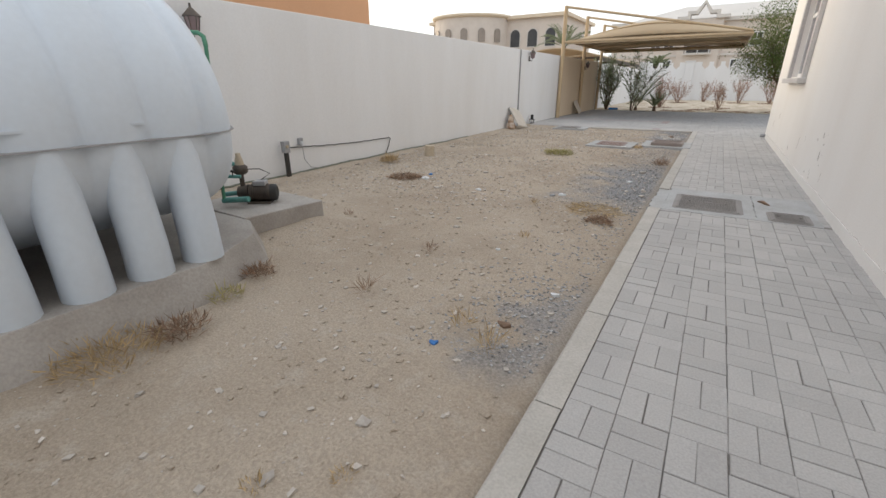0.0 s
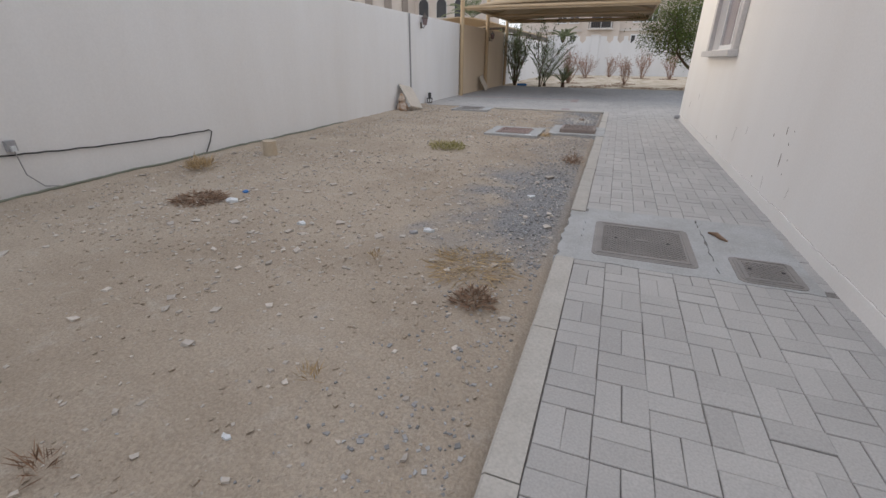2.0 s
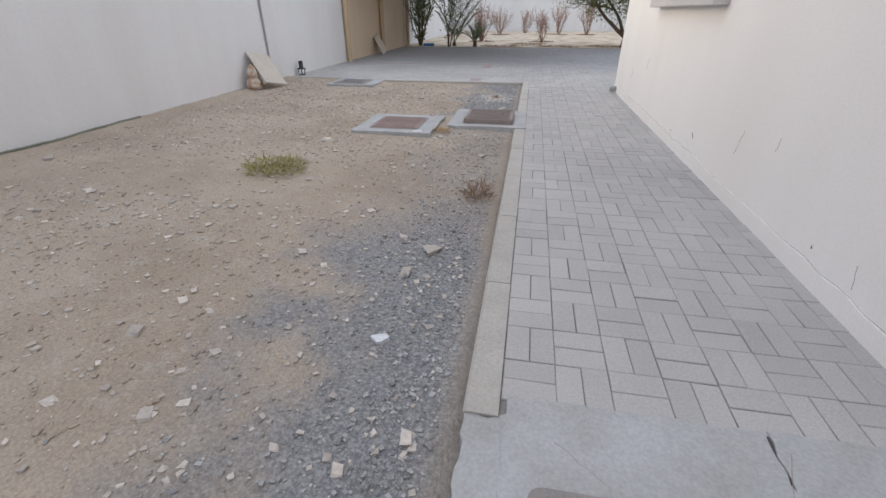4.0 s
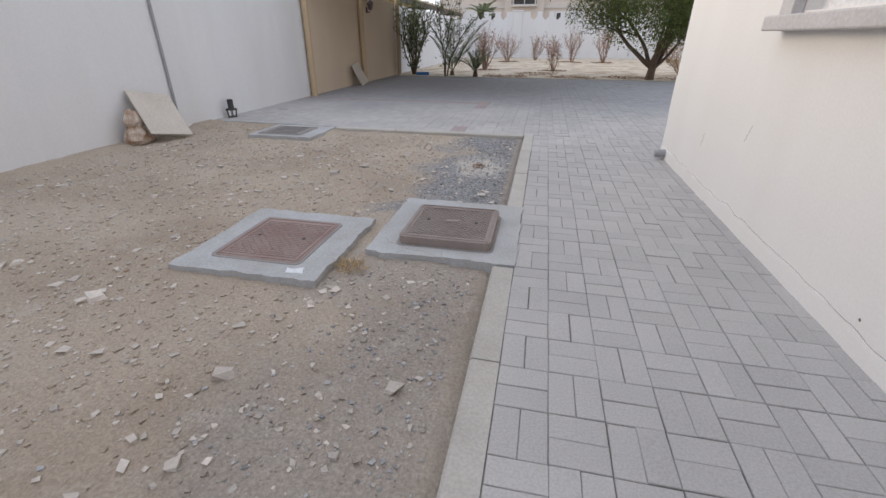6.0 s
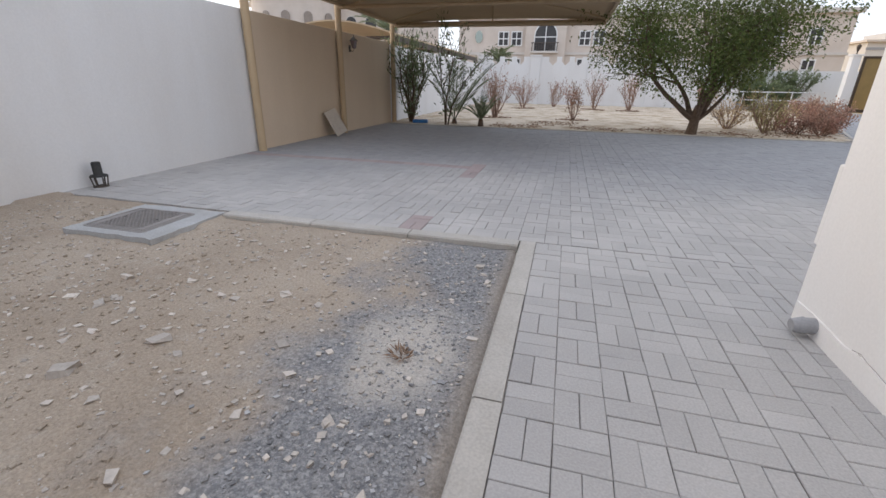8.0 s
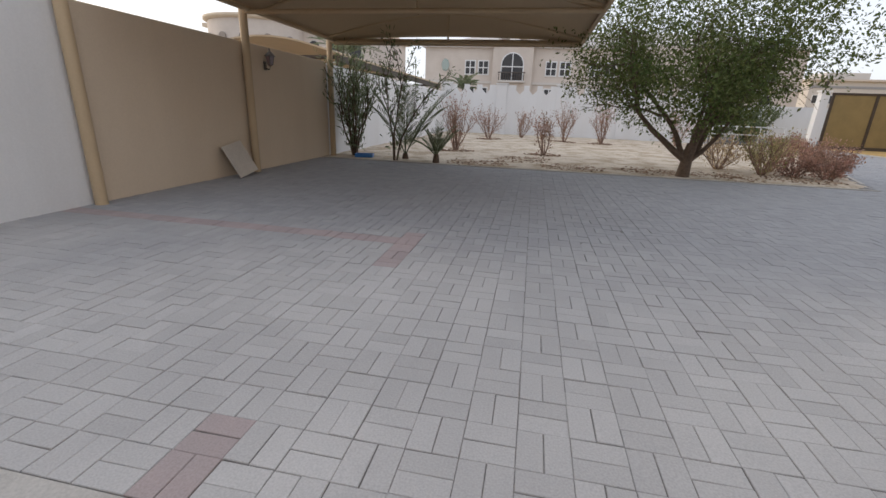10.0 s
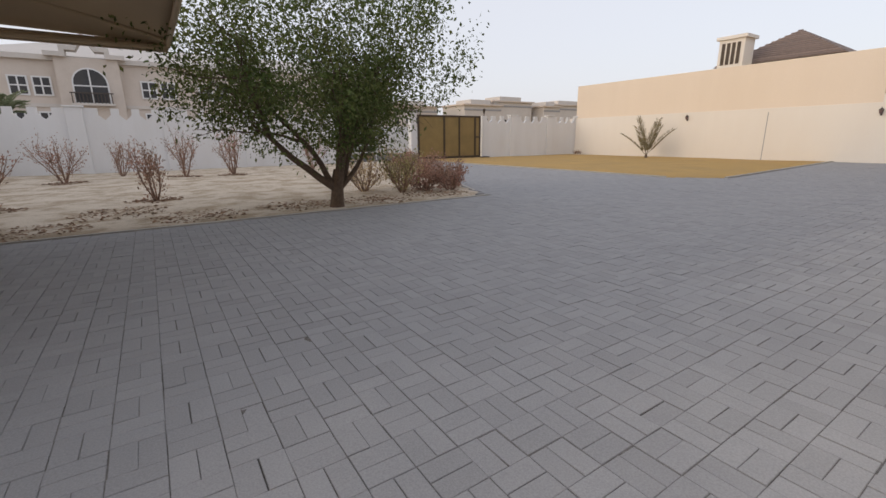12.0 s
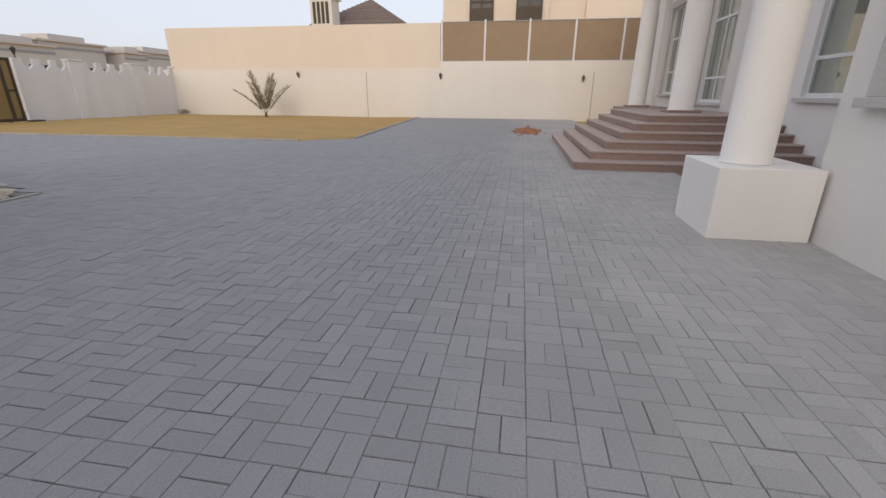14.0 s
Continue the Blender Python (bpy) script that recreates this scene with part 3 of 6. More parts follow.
for a, b, c, d in wall_with_hole(7.72, 28.3, -0.1, HH, fronts):
    part("wall", Shape().box(a, FRONT_Y - 0.25, c, b, FRONT_Y, d), CREAM, house)
part("wall", Shape().box(28.05, -4, -0.1, 28.3, FRONT_Y - 0.25, HH), CREAM, house)
part("wall", Shape().box(HOUSE_X + 0.25, -4, -0.1, 28.05, -3.75, HH), CREAM, house)
part("roof", Shape().box(HOUSE_X - 0.1, -4.1, HH, 28.4, 13.45, HH + 0.3).box(HOUSE_X - 0.1, 13.45, HH, 5.1, 15.25, HH + 0.3).box(5.1, 13.45, HH, 7.6, 16.1, HH + 0.3), CREAM, house)


def house_window(axis, at, span, mullions, transoms, glass, depth, surround):
    """A framed window in a wall; axis is the one it runs along, depth points out of the wall."""
    a, b, c, d = span
    win = new("window")
    win.parent = house

    def slab(s0, s1, z0, z1, d0, d1):
        d0, d1 = sorted((at + depth * d0, at + depth * d1))
        return Shape().box(d0, s0, z0, d1, s1, z1) if axis == "y" else Shape().box(s0, d0, z0, s1, d1, z1)

    fr = Shape()
    for s0, s1, z0, z1 in [(a, a + 0.07, c, d), (b - 0.07, b, c, d), (a + 0.07, b - 0.07, c, c + 0.07), (a + 0.07, b - 0.07, d - 0.07, d)] + [(m - 0.03, m + 0.03, c + 0.07, d - 0.07) for m in mullions]:
        q = slab(s0, s1, z0, z1, -0.16, -0.09)
        fr.add(q.v, q.f)
    for z in transoms:
        q = slab(a + 0.07, b - 0.07, z - 0.035, z + 0.035, -0.155, -0.085)
        fr.add(q.v, q.f)
    part("window_frame", fr, UPVC, win)
    edges = [a + 0.07] + [m for m in mullions] + [b - 0.07]
    for s0, s1 in zip(edges, edges[1:]):
        part("pane", slab(s0 + 0.02, s1 - 0.02, c + 0.07, d - 0.07, -0.135, -0.12), glass, win)
    if surround:
        s = Shape()
        for s0, s1, z0, z1 in [(a - surround, a, c - 0.02, d + surround), (b, b + surround, c - 0.02, d + surround), (a, b, d, d + surround)]:
            q = slab(s0, s1, z0, z1, 0.001, 0.07)
            s.add(q.v, q.f)
        part("surround", s, TRIM, win, bevel=0.008)
    part("window_sill", slab(a - surround - 0.05, b + surround + 0.05, c - 0.11, c - 0.021, 0.0, 0.13), TRIM, win, bevel=0.01)


house_window("y", HOUSE_X, west_win, [11.74], [2.6], GREYGLASS, -1, 0.16)
house_window("x", BAY_Y, bay_win, [6.25], [2.6], GLASS, 1, 0.3)
house_window("x", FRONT_Y, fronts[0], [12.15], [2.15], GLASS, 1, 0.0)
house_window("x", FRONT_Y, fronts[1], [17.95], [1.95, 3.6], GLASS, 1, 0.12)
house_window("x", FRONT_Y, fronts[2], [21.4, 22.2], [2.3, 3.5], GLASS, 1, 0.25)
house_window("x", FRONT_Y, fronts[3], [25.8, 26.4], [2.3, 3.5], GLASS, 1, 0.25)
part("pilaster", Shape().box(15.55, FRONT_Y, 1.0, 16.5, FRONT_Y + 0.22, HH), CREAM, house, bevel=0.015)
part("pilaster", Shape().box(23.5, FRONT_Y, 1.0, 24.3, FRONT_Y + 0.22, HH), CREAM, house, bevel=0.015)
part("quoin", Shape().box(2.35, CORNER_Y + 0.001, 0.46, 2.9, CORNER_Y + 0.05, 0.92).box(HOUSE_X + 0.004, CORNER_Y + 0.001, 0.46, 2.35, CORNER_Y + 0.05, 0.92), CREAM, house, bevel=0.01)
# plastered skirting with an uneven top, and the crack above it
sk = [(-4.0, -0.02)] + [(CORNER_Y - 0.02, -0.02)]
for y in np.arange(CORNER_Y - 0.02, -4, -0.16):
    sk.append((y, 0.115 + 0.03 * wobble(y, 0, 1.3, 11) + 0.02 * wobble(y, 0, 5.0, 12)))
part("skirting", Shape().prism(sk, HOUSE_X - 0.012, HOUSE_X - 0.001, "x"), CREAM, house)


def crack(pts, r):
    part("crack", Shape().tube(pts, r, 4), CRACK, house)


crack([(HOUSE_X - 0.011, y, 0.125 + 0.03 * wobble(y, 0, 1.3, 11) + 0.02 * wobble(y, 0, 5.0, 12) + 0.008 * wobble(y, 0, 14, 15)) for y in np.arange(4.2, 14.6, 0.06)], [0.0012 + 0.0009 * wobble(y, 1, 2.5, 17) for y in np.arange(4.2, 14.6, 0.06)])
for y0, z0, y1, z1, sd in ((14.55, 0.13, 14.1, 0.02, 1), (9.6, 0.55, 9.66, 0.36, 4), (9.1, 0.62, 9.12, 0.53, 5), (12.9, 0.75, 12.95, 0.62, 6), (13.8, 0.52, 13.83, 0.40, 7)):
    crack([(HOUSE_X, y0 + (y1 - y0) * k / 8 + 0.02 * wobble(k, sd, 0.9, 16), z0 + (z1 - z0) * k / 8) for k in range(9)], 0.002)

# scrapes where the paint has come off: y, z of both ends and half width
for y0, z0, y1, z1, h in ((7.792, 0.79, 7.786, 0.725, 0.011), (7.753, 0.565, 7.746, 0.445, 0.011), (8.100, 0.69, 8.106, 0.66, 0.010), (7.668, 0.672, 7.648, 0.648, 0.007),
                          (7.616, 0.784, 7.612, 0.772, 0.006), (10.57, 0.305, 10.515, 0.257, 0.012), (7.574, 0.545, 7.568, 0.532, 0.005), (8.40, 0.212, 8.396, 0.192, 0.008),
                          (11.22, 0.182, 11.21, 0.168, 0.012), (7.094, 0.135, 7.09, 0.118, 0.006), (7.60, 0.415, 7.597, 0.40, 0.004)):
    y0, y1, z0, z1 = y0 + 0.05, y1 + 0.05, z0 - 0.01, z1 - 0.01
    dy, dz = y1 - y0, z1 - z0
    n = math.hypot(dy, dz)
    ny_, nz_ = -dz / n * h, dy / n * h
    ring = []
    for side in (1, -1):
        for k in range(6):
            t = k / 5 if side > 0 else 1 - k / 5
            w = side * (0.25 + 0.75 * math.sin(math.pi * t)) * (0.55 + 0.45 * wobble(y0 * 9 + k, side, 1.7, 19))
            ring.append((y0 + dy * t + ny_ * w, z0 + dz * t + nz_ * w))
    part("paint_chip", Shape().prism(ring, HOUSE_X - 0.0025, HOUSE_X - 0.0003, "x"), CHIP, house, "bare brown patch")
for y0, z0, y1, z1, sd in ((7.387, 0.34, 7.42, 0.23, 11), (8.115, 0.27, 8.077, 0.158, 12)):
    crack([(HOUSE_X, y0 + (y1 - y0) * k / 8 + 0.012 * wobble(k, sd, 0.9, 16), z0 + (z1 - z0) * k / 8) for k in range(9)], 0.0016)

# entrance steps wrapping the landing
steps = thing("entrance_steps", "wide red-brown granite entrance steps with pale treads", "steps", (0, 0, 0))
RISE = 1.0 / 6
for k in range(6):
    x0, y1 = 11.85 + 0.41 * k, 17.97 - 0.37 * k
    x1, y0 = 18.6 + 0.02 * k, FRONT_Y + 0.003
    c = 0.015
    riser = [(x0 + 0.03, y0), (x1 - 0.03, y0), (x1 - 0.03, y1 - c), (x1 - c, y1 - 0.03), (x0 + c, y1 - 0.03), (x0 + 0.03, y1 - c)]
    tread = [(x0, y0), (x1, y0), (x1, y1 - c), (x1 - c, y1), (x0 + c, y1), (x0, y1 - c)]
    part("riser", Shape().prism(riser, RISE * k - (0.05 if k == 0 else 0), RISE * (k + 1) - 0.035), GRANITE, steps)
    part("tread", Shape().prism(tread, RISE * (k + 1) - 0.034, RISE * (k + 1)), GRANITETOP, steps, "pale granite tread", 0.008)

part("landing", Shape().box(18.71, FRONT_Y + 0.003, -0.05, 22.6, 15.3, 1.0), GRANITE, steps, bevel=0.008)
for x, y in ((21.7, 14.6), (15.8, 14.85)):
    col = thing("portico_column", "tall round white column on a granite base", "column", (x, y, 1.0), "portico columns")
    part("base", Shape().box(-0.4, -0.4, 0, 0.4, 0.4, 0.07), GRANITE, col, "red-brown granite base", 0.01)
    part("shaft", Shape().lathe([(0.34, 0.07), (0.31, 0.12), (0.30, 2.0), (0.27, 5.2)], n=28), CREAM, col)
    part("capital", Shape().lathe([(0.28, 5.2), (0.33, 5.25), (0.33, 5.32), (0.42, 5.45), (0.42, 5.55)], n=28), CREAM, col)
solo("portico_roof", Shape().box(13.9, FRONT_Y + 0.001, 6.56, 24.5, 15.4, 6.99), CREAM, "cream roof slab over the entrance columns", "roof", bevel=0.02)

ped = thing("column_pedestal", "white square block carrying a round column", "pedestal", (7.95, 16.55, 0))
part("block", Shape().box(-0.45, -0.49, -0.05, 0.56, 0.5, 0.745), CREAM, ped, bevel=0.012)
part("shaft", Shape().lathe([(0.26, 0.75), (0.245, 0.77), (0.24, 2.0), (0.22, 5.7), (0.3, 5.85), (0.3, 6.0)], 0.02, 0.07, n=32), CREAM, ped, "smooth cream column")
solo("porch_beam", Shape().box(7.5, 16.22, 6.01, 13.9, 16.9, 6.9).box(7.6, FRONT_Y + 0.3, 6.3, 8.3, 16.2, 6.9), CREAM, "cream beam over the corner column", "beam")
drain = thing("drain_pipe", "grey plastic drain pipe end at the wall foot", "drain pipe", (HOUSE_X - 0.012, 14.9, 0.075))
part("pipe", Shape().tube([(0.02, 0, 0), (-0.05, 0.0, -0.005)], 0.045, 14), GREYPL, drain)
part("grate", Shape().tube([(-0.05, 0, -0.005), (-0.11, 0.0, -0.01)], [0.05, 0.035], 14), GREYPL, drain, "slotted end cap")

# ---- carport ----
car = thing("carport", "beige fabric carport canopy on cantilevered tan steel posts", "carport", (0, 0, 0))
CX0, CX1, CZ = -4.95, 1.38, 2.93
for y in (19.66, 23.07, 26.66):
    post = part("post", Shape().tube([(WALL_W + 0.09, y, -0.05), (WALL_W + 0.09, y, 4.24)], 0.075, 14), POSTTAN, car, "tan steel post")
    part("arm", Shape().tube([(WALL_W + 0.09, y, 4.20), (CX1 - 0.02, y, CZ + 0.08)], 0.045, 10), POSTTAN, post)
    part("beam", Shape().tube([(WALL_W + 0.12, y, CZ), (CX1, y, CZ)], 0.045, 10), POSTTAN, car)
mid = (CX0 + CX1) / 2


def roof_z(u, v):
    """Height of the canopy: u across from wall to front, v along, both from -1 to 1."""
    arch = 1 - abs(u) ** 1.7
    ends = 1 - abs(v) ** 6
    scallop = 0.06 * math.cos(2 * math.pi * v) * (1 - abs(v))
    return CZ + 0.07 + 0.74 * arch * (0.12 + 0.88 * ends) + scallop * arch


NU, NV = 36, 40
cs = Shape()
vs = [(mid + (CX1 - CX0) / 2 * u, 23.36 + 3.45 * v, roof_z(u, v)) for v in np.linspace(-1, 1, NV + 1) for u in np.linspace(-1, 1, NU + 1)]
cs.add(vs, [(j * (NU + 1) + i, j * (NU + 1) + i + 1, (j + 1) * (NU + 1) + i + 1, (j + 1) * (NU + 1) + i) for j in range(NV) for i in range(NU)], smooth=True)
canopy = part("canopy", cs, FABRIC, car, "stretched beige shade fabric")
so = canopy.modifiers.new("cloth", "SOLIDIFY")
so.thickness = 0.006
for y, lift in ((20.4, 0.55), (23.4, 0.66), (26.3, 0.55)):
    pts = [(mid + (CX1 - CX0) / 2 * u, y, CZ + 0.03 + lift * (1 - abs(u) ** 1.7)) for u in np.linspace(-1, 1, 17)]
    part("rib", Shape().tube(pts, 0.03, 8), POSTTAN, car)
    part("strut", Shape().tube([(mid, y, CZ), (mid, y, CZ + lift)], 0.025, 8), POSTTAN, car)
for x in (CX0 + 0.06, CX1):
    part("edge_rail", Shape().tube([(x, 20.0, CZ + 0.03), (x, 26.72, CZ + 0.03)], 0.04, 10), POSTTAN, car)
for y, s in ((19.93, -1), (26.79, 1)):
    vz = Shape()
    vz.box(CX0, y, CZ - 0.06, CX1, y + 0.008, CZ + 0.1)
    part("valance", vz, FABRIC, car)

# ---- water tank, slab, pump ----
slab = Shape()
edge = [(-4.6, -2.2), (-2.12, -2.2)]
for k in range(24):
    y = -2.2 + k * 0.21
    edge.append((-2.1 + 0.035 * wobble(y, 3, 2.0, 30) - (max(0, y - 2.0) * 0.45), y))
edge += [(-2.75, 2.86), (-4.6, 2.9)]
n = len(edge)
low = [(x + (0.10 if 1 < i < n - 1 else 0), y + (0.06 if i >= n - 3 else 0)) for i, (x, y) in enumerate(edge)]
slab.add([(x, y, -0.08) for x, y in low] + [(x, y, 0.215 + 0.01 * wobble(x, y, 4, 31)) for x, y in edge], [tuple(range(n))[::-1], tuple(range(n, 2 * n))] + [(i, (i + 1) % n, n + (i + 1) % n, n + i) for i in range(n)])
solo("tank_slab", slab, SLAB, "rough grey concrete slab under the water tank", "slab", bevel=0.015)

tank = thing("water_tank", "large white ribbed fibreglass water tank on moulded legs", "water tank", (-3.3, 0.45, 0.215))
R, TZ, TL = 1.06, 0.88, 2.42
body = Shape()
NA, NL = 64, 220
vs = []
for j in range(NL + 1):
    y = -TL + 2 * TL * j / NL
    e = max(0.0, (abs(y) - (TL - 0.72)) / 0.72)
    prof = math.sqrt(max(0.0004, 1 - min(1, e) ** 2.3))
    ridge = 0.055 * abs(math.cos(math.pi * (y - 0.22) / 0.36)) ** 0.7 * min(1, 3 * (1 - min(1, e)))
    for k in range(NA):
        a = 2 * math.pi * k / NA
        c, q = math.cos(a), math.sin(a)
        if q > -0.01:
            rr = R * prof + ridge
            vs.append((rr * c, y, TZ + rr * q))
        else:
            # fuller below the seam, with the ribs running down into the legs
            rr = R * prof + ridge * max(0.0, 1 + 1.2 * q)
            vs.append((rr * math.copysign(abs(c) ** 0.62, c), y, TZ - 0.64 * R * prof ** 0.7 * abs(q) ** 0.75))
body.add(vs, [(j * NA + k, j * NA + (k + 1) % NA, (j + 1) * NA + (k + 1) % NA, (j + 1) * NA + k) for j in range(NL) for k in range(NA)], smooth=True)
part("body", body, GRP, tank)
seam = []
for s in (1, -1):
    for j in range(0, 41):
        y = s * (-TL + 2 * TL * j / 40)
        e = max(0.0, (abs(y) - (TL - 0.72)) / 0.72)
        seam.append((s * (R * math.sqrt(max(0.0004, 1 - min(1, e) ** 2.3)) + 0.062), y, TZ))
part("seam_flange", Shape().prism([(x, y) for x, y, _ in seam], TZ - 0.028, TZ - 0.018), GREYPL, tank, "thin moulded seam flange")
for s in (1, -1):
    for k in range(-6, 5):
        y = 0.22 + 0.36 * k
        if abs(y) > TL - 0.6:
            continue
        legs = Shape()
        prof = []
        for i in range(9):
            t = i / 8
            prof.append((0.112 + 0.016 * t, TZ - 0.005 - t * (TZ - 0.005)))
        n = 16
        vs = [(s * (R - 0.076 + 0.061 * min(1.0, max(0.0, (TZ - z) / TZ) * 1.3)) + 1.15 * r * math.cos(2 * math.pi * q / n), y + 1.05 * r * math.sin(2 * math.pi * q / n), z) for r, z in prof for q in range(n)]
        legs.add(vs, [(i * n + q, i * n + (q + 1) % n, (i + 1) * n + (q + 1) % n, (i + 1) * n + q) for i in range(8) for q in range(n)], smooth=True)
        m = len(vs)
        legs.add(vs[m - n:], [tuple(range(n))[::-1]])
        part("leg", legs, GRP, tank)
for y in (0.75, 1.25):
    part("label_strip", Shape().box(R + 0.012, y, TZ + 0.07, R + 0.045, y + 0.2, TZ + 0.085), GRP, tank)

pslab = Shape().prism([(-3.85, 2.98), (-2.92, 2.92), (-2.78, 3.8), (-3.5, 3.86), (-3.95, 3.8)], -0.08, 0.19)
solo("pump_slab", pslab, SLAB, "low grey concrete slab under the pump", "slab", bevel=0.012)
pipe = thing("water_pipe", "green plastic water pipe rising beside the tank", "pipe", (-3.27, 3.04, 0.19))
part("riser", Shape().tube([(-0.18, 0.04, 0.08), (-0.15, 0.03, 0.3), (0.0, 0, 1.0), (0.05, 0, 1.55)], 0.017, 12), GREENPIPE, pipe)
part("elbow", Shape().tube([(0.05, 0, 1.52), (0.045, -0.005, 1.60), (0.0, -0.02, 1.63), (-0.15, -0.12, 1.64)], 0.020, 12), GREENPIPE, pipe)
part("inlet", Shape().tube([(-0.15, -0.12, 1.64), (-0.36, -0.25, 1.66)], 0.018, 12), GREENPIPE, pipe)
part("sleeve", Shape().tube([(-0.24, -0.18, 1.65), (-0.36, -0.25, 1.66)], 0.024, 12), BLACK, pipe, "dark rubber sleeve")
valve = part("valve", Shape().tube([(0.0, 0, 0.90), (0.0, 0, 1.02)], [0.036, 0.03], 12), BEIGEPL, pipe, "pale valve body")
part("handle", Shape().box(0.03, -0.012, 0.9, 0.045, 0.012, 1.04), BRASS, valve, "brass lever")
part("union", Shape().tube([(-0.2, 0.04, 0.07), (0.06, 0.16, 0.09)], 0.03, 12), TEAL, pipe, "teal pipe union")
tap = part("tap", Shape().tube([(-0.07, 0.02, 0.34), (0.05, 0.12, 0.33)], 0.018, 10), TEAL, pipe)
part("handle", Shape().box(-0.03, 0.06, 0.38, 0.03, 0.075, 0.4).box(-0.005, 0.06, 0.34, 0.005, 0.07, 0.38), BLACK, tap)
pump = thing("water_pump", "dusty dark electric water pump with a pressure controller", "pump", (-3.36, 3.36, 0.19), turn=35)
part("motor", Shape().tube([(-0.02, 0, 0.11), (0.2, 0, 0.11)], 0.085, 18), DARKMETAL, pump)
for k in range(9):
    part("fin", Shape().tube([(0.0 + k * 0.02, 0, 0.11), (0.007 + k * 0.02, 0, 0.11)], 0.094, 18, smooth=False), DARKMETAL, pump)
part("fan_cover", Shape().tube([(0.2, 0, 0.11), (0.25, 0, 0.11), (0.262, 0, 0.11)], [0.09, 0.088, 0.06], 18), BLACK, pump)
part("pump_head", Shape().tube([(-0.14, 0, 0.11), (-0.03, 0, 0.11)], [0.07, 0.09], 16), DARKMETAL, pump, "rusty pump head")
part("terminal_box", Shape().box(0.03, -0.06, 0.19, 0.16, 0.06, 0.24), GREYPL, pump, "grey terminal box", 0.008)
part("foot", Shape().box(-0.04, -0.09, 0, 0.2, 0.09, 0.025), DARKMETAL, pump)
part("nozzle", Shape().tube([(-0.09, 0, 0.17), (-0.09, 0, 0.32)], 0.025, 12), DARKMETAL, pump)
ctrl = part("controller", Shape().lathe([(0.05, 0.31), (0.075, 0.33), (0.075, 0.39), (0.05, 0.41)], -0.09, 0, n=16), DARKMETAL, pump)
part("cap", Shape().lathe([(0.045, 0.41), (0.04, 0.46), (0.027, 0.50), (0.025, 0.53)], -0.09, 0, n=16), BEIGEPL, ctrl, "beige cap")
part("hose", Shape().tube([(-0.09, 0.03, 0.36), (-0.16, 0.12, 0.38), (-0.27, 0.2, 0.40)], 0.024, 12), TEAL, pump, "teal hose union")
part("cable", Shape().tube([(0.1, 0.03, 0.24), (0.2, 0.03, 0.31), (0.1, 0.02, 0.36), (-0.03, 0.01, 0.36)], 0.006, 6), BLACK, pump)
part("suction_pipe", Shape().tube([(-0.14, 0, 0.11), (-0.3, 0.02, 0.09)], 0.026, 12), TEAL, pump)


def wall_lamp(x, y, z, side, group, label):
    """A lantern on a bracket; side is the way it sticks out along x."""
    l = thing("wall_lamp", label, "wall lamp", (x, y, z), group)
    part("back_plate", Shape().box(0.0 if side > 0 else -0.02, -0.04, -0.16, 0.02 if side > 0 else 0.0, 0.04, 0.0), DARKMETAL, l)
    part("bracket", Shape().tube([(0.01 * side, 0, -0.12), (0.1 * side, 0, -0.15), (0.13 * side, 0, -0.08)], 0.012, 8), DARKMETAL, l)
    part("lantern", Shape().lathe([(0.035, -0.08), (0.055, -0.06), (0.085, 0.10)], 0.13 * side, 0, n=6, smooth=False), GREYGLASS, l, "grey glass lantern body")
    for q in range(6):
        a = math.pi * q / 3
        part("bar", Shape().tube([(0.13 * side + 0.058 * math.cos(a), 0.058 * math.sin(a), -0.06), (0.13 * side + 0.089 * math.cos(a), 0.089 * math.sin(a), 0.10)], 0.005, 5), DARKMETAL, l)
    part("cap", Shape().lathe([(0.11, 0.10), (0.10, 0.115), (0.03, 0.19), (0.015, 0.2), (0.012, 0.25)], 0.13 * side, 0, n=12), DARKMETAL, l)


for y, z in ((4.05, 2.08), (16.1, 2.26), (23.78, 2.15)):
    wall_lamp(WALL_W, y, z, 1, "wall lamps", "dark metal lantern on the boundary wall")
for y, z in ((33.5, 2.55), (24.1, 2.45), (15.6, 2.3)):
    wall_lamp(WALL_E, y, z, -1, "wall lamps", "dark metal lantern on the pale east wall")

# ---- power stub, sockets and cable along the white wall ----
stub = thing("cable_post", "short black post with a weathered socket box", "post", (-4.99, 5.2, -0.03))
part("post", Shape().box(-0.025, -0.03, 0, 0.025, 0.03, 0.46), BLACK, stub)
part("socket_box", Shape().box(-0.04, -0.06, 0.40, 0.05, 0.05, 0.58), GREYPL, stub, "grey socket box", 0.01)
part("knob", Shape().tube([(0.05, -0.01, 0.5), (0.065, -0.01, 0.5)], 0.025, 12), BEIGEPL, stub)
sock = thing("wall_socket", "small grey socket fixed on the white wall", "socket", (WALL_W, 5.6, 0.5))
part("box", Shape().box(0, -0.045, -0.055, 0.05, 0.045, 0.055), GREYPL, sock, bevel=0.008)
part("plug", Shape().box(0.05, -0.02, -0.05, 0.075, 0.02, 0.0), WHITEPL, sock)
pts = [(WALL_W + 0.02, 5.3 + 0.1 * k, 0.43 - 0.004 * k - 0.03 * math.sin(k * 0.116) + 0.014 * wobble(k, 0, 0.6, 40)) for k in range(28)]
pts += [(WALL_W + 0.02, 8.05, 0.30), (WALL_W + 0.02, 7.98, 0.15), (WALL_W + 0.03, 7.86, 0.0)]
solo("wall_cable", Shape().tube(pts, 0.008, 6), BLACK, "black cable running along the wall", "cable")
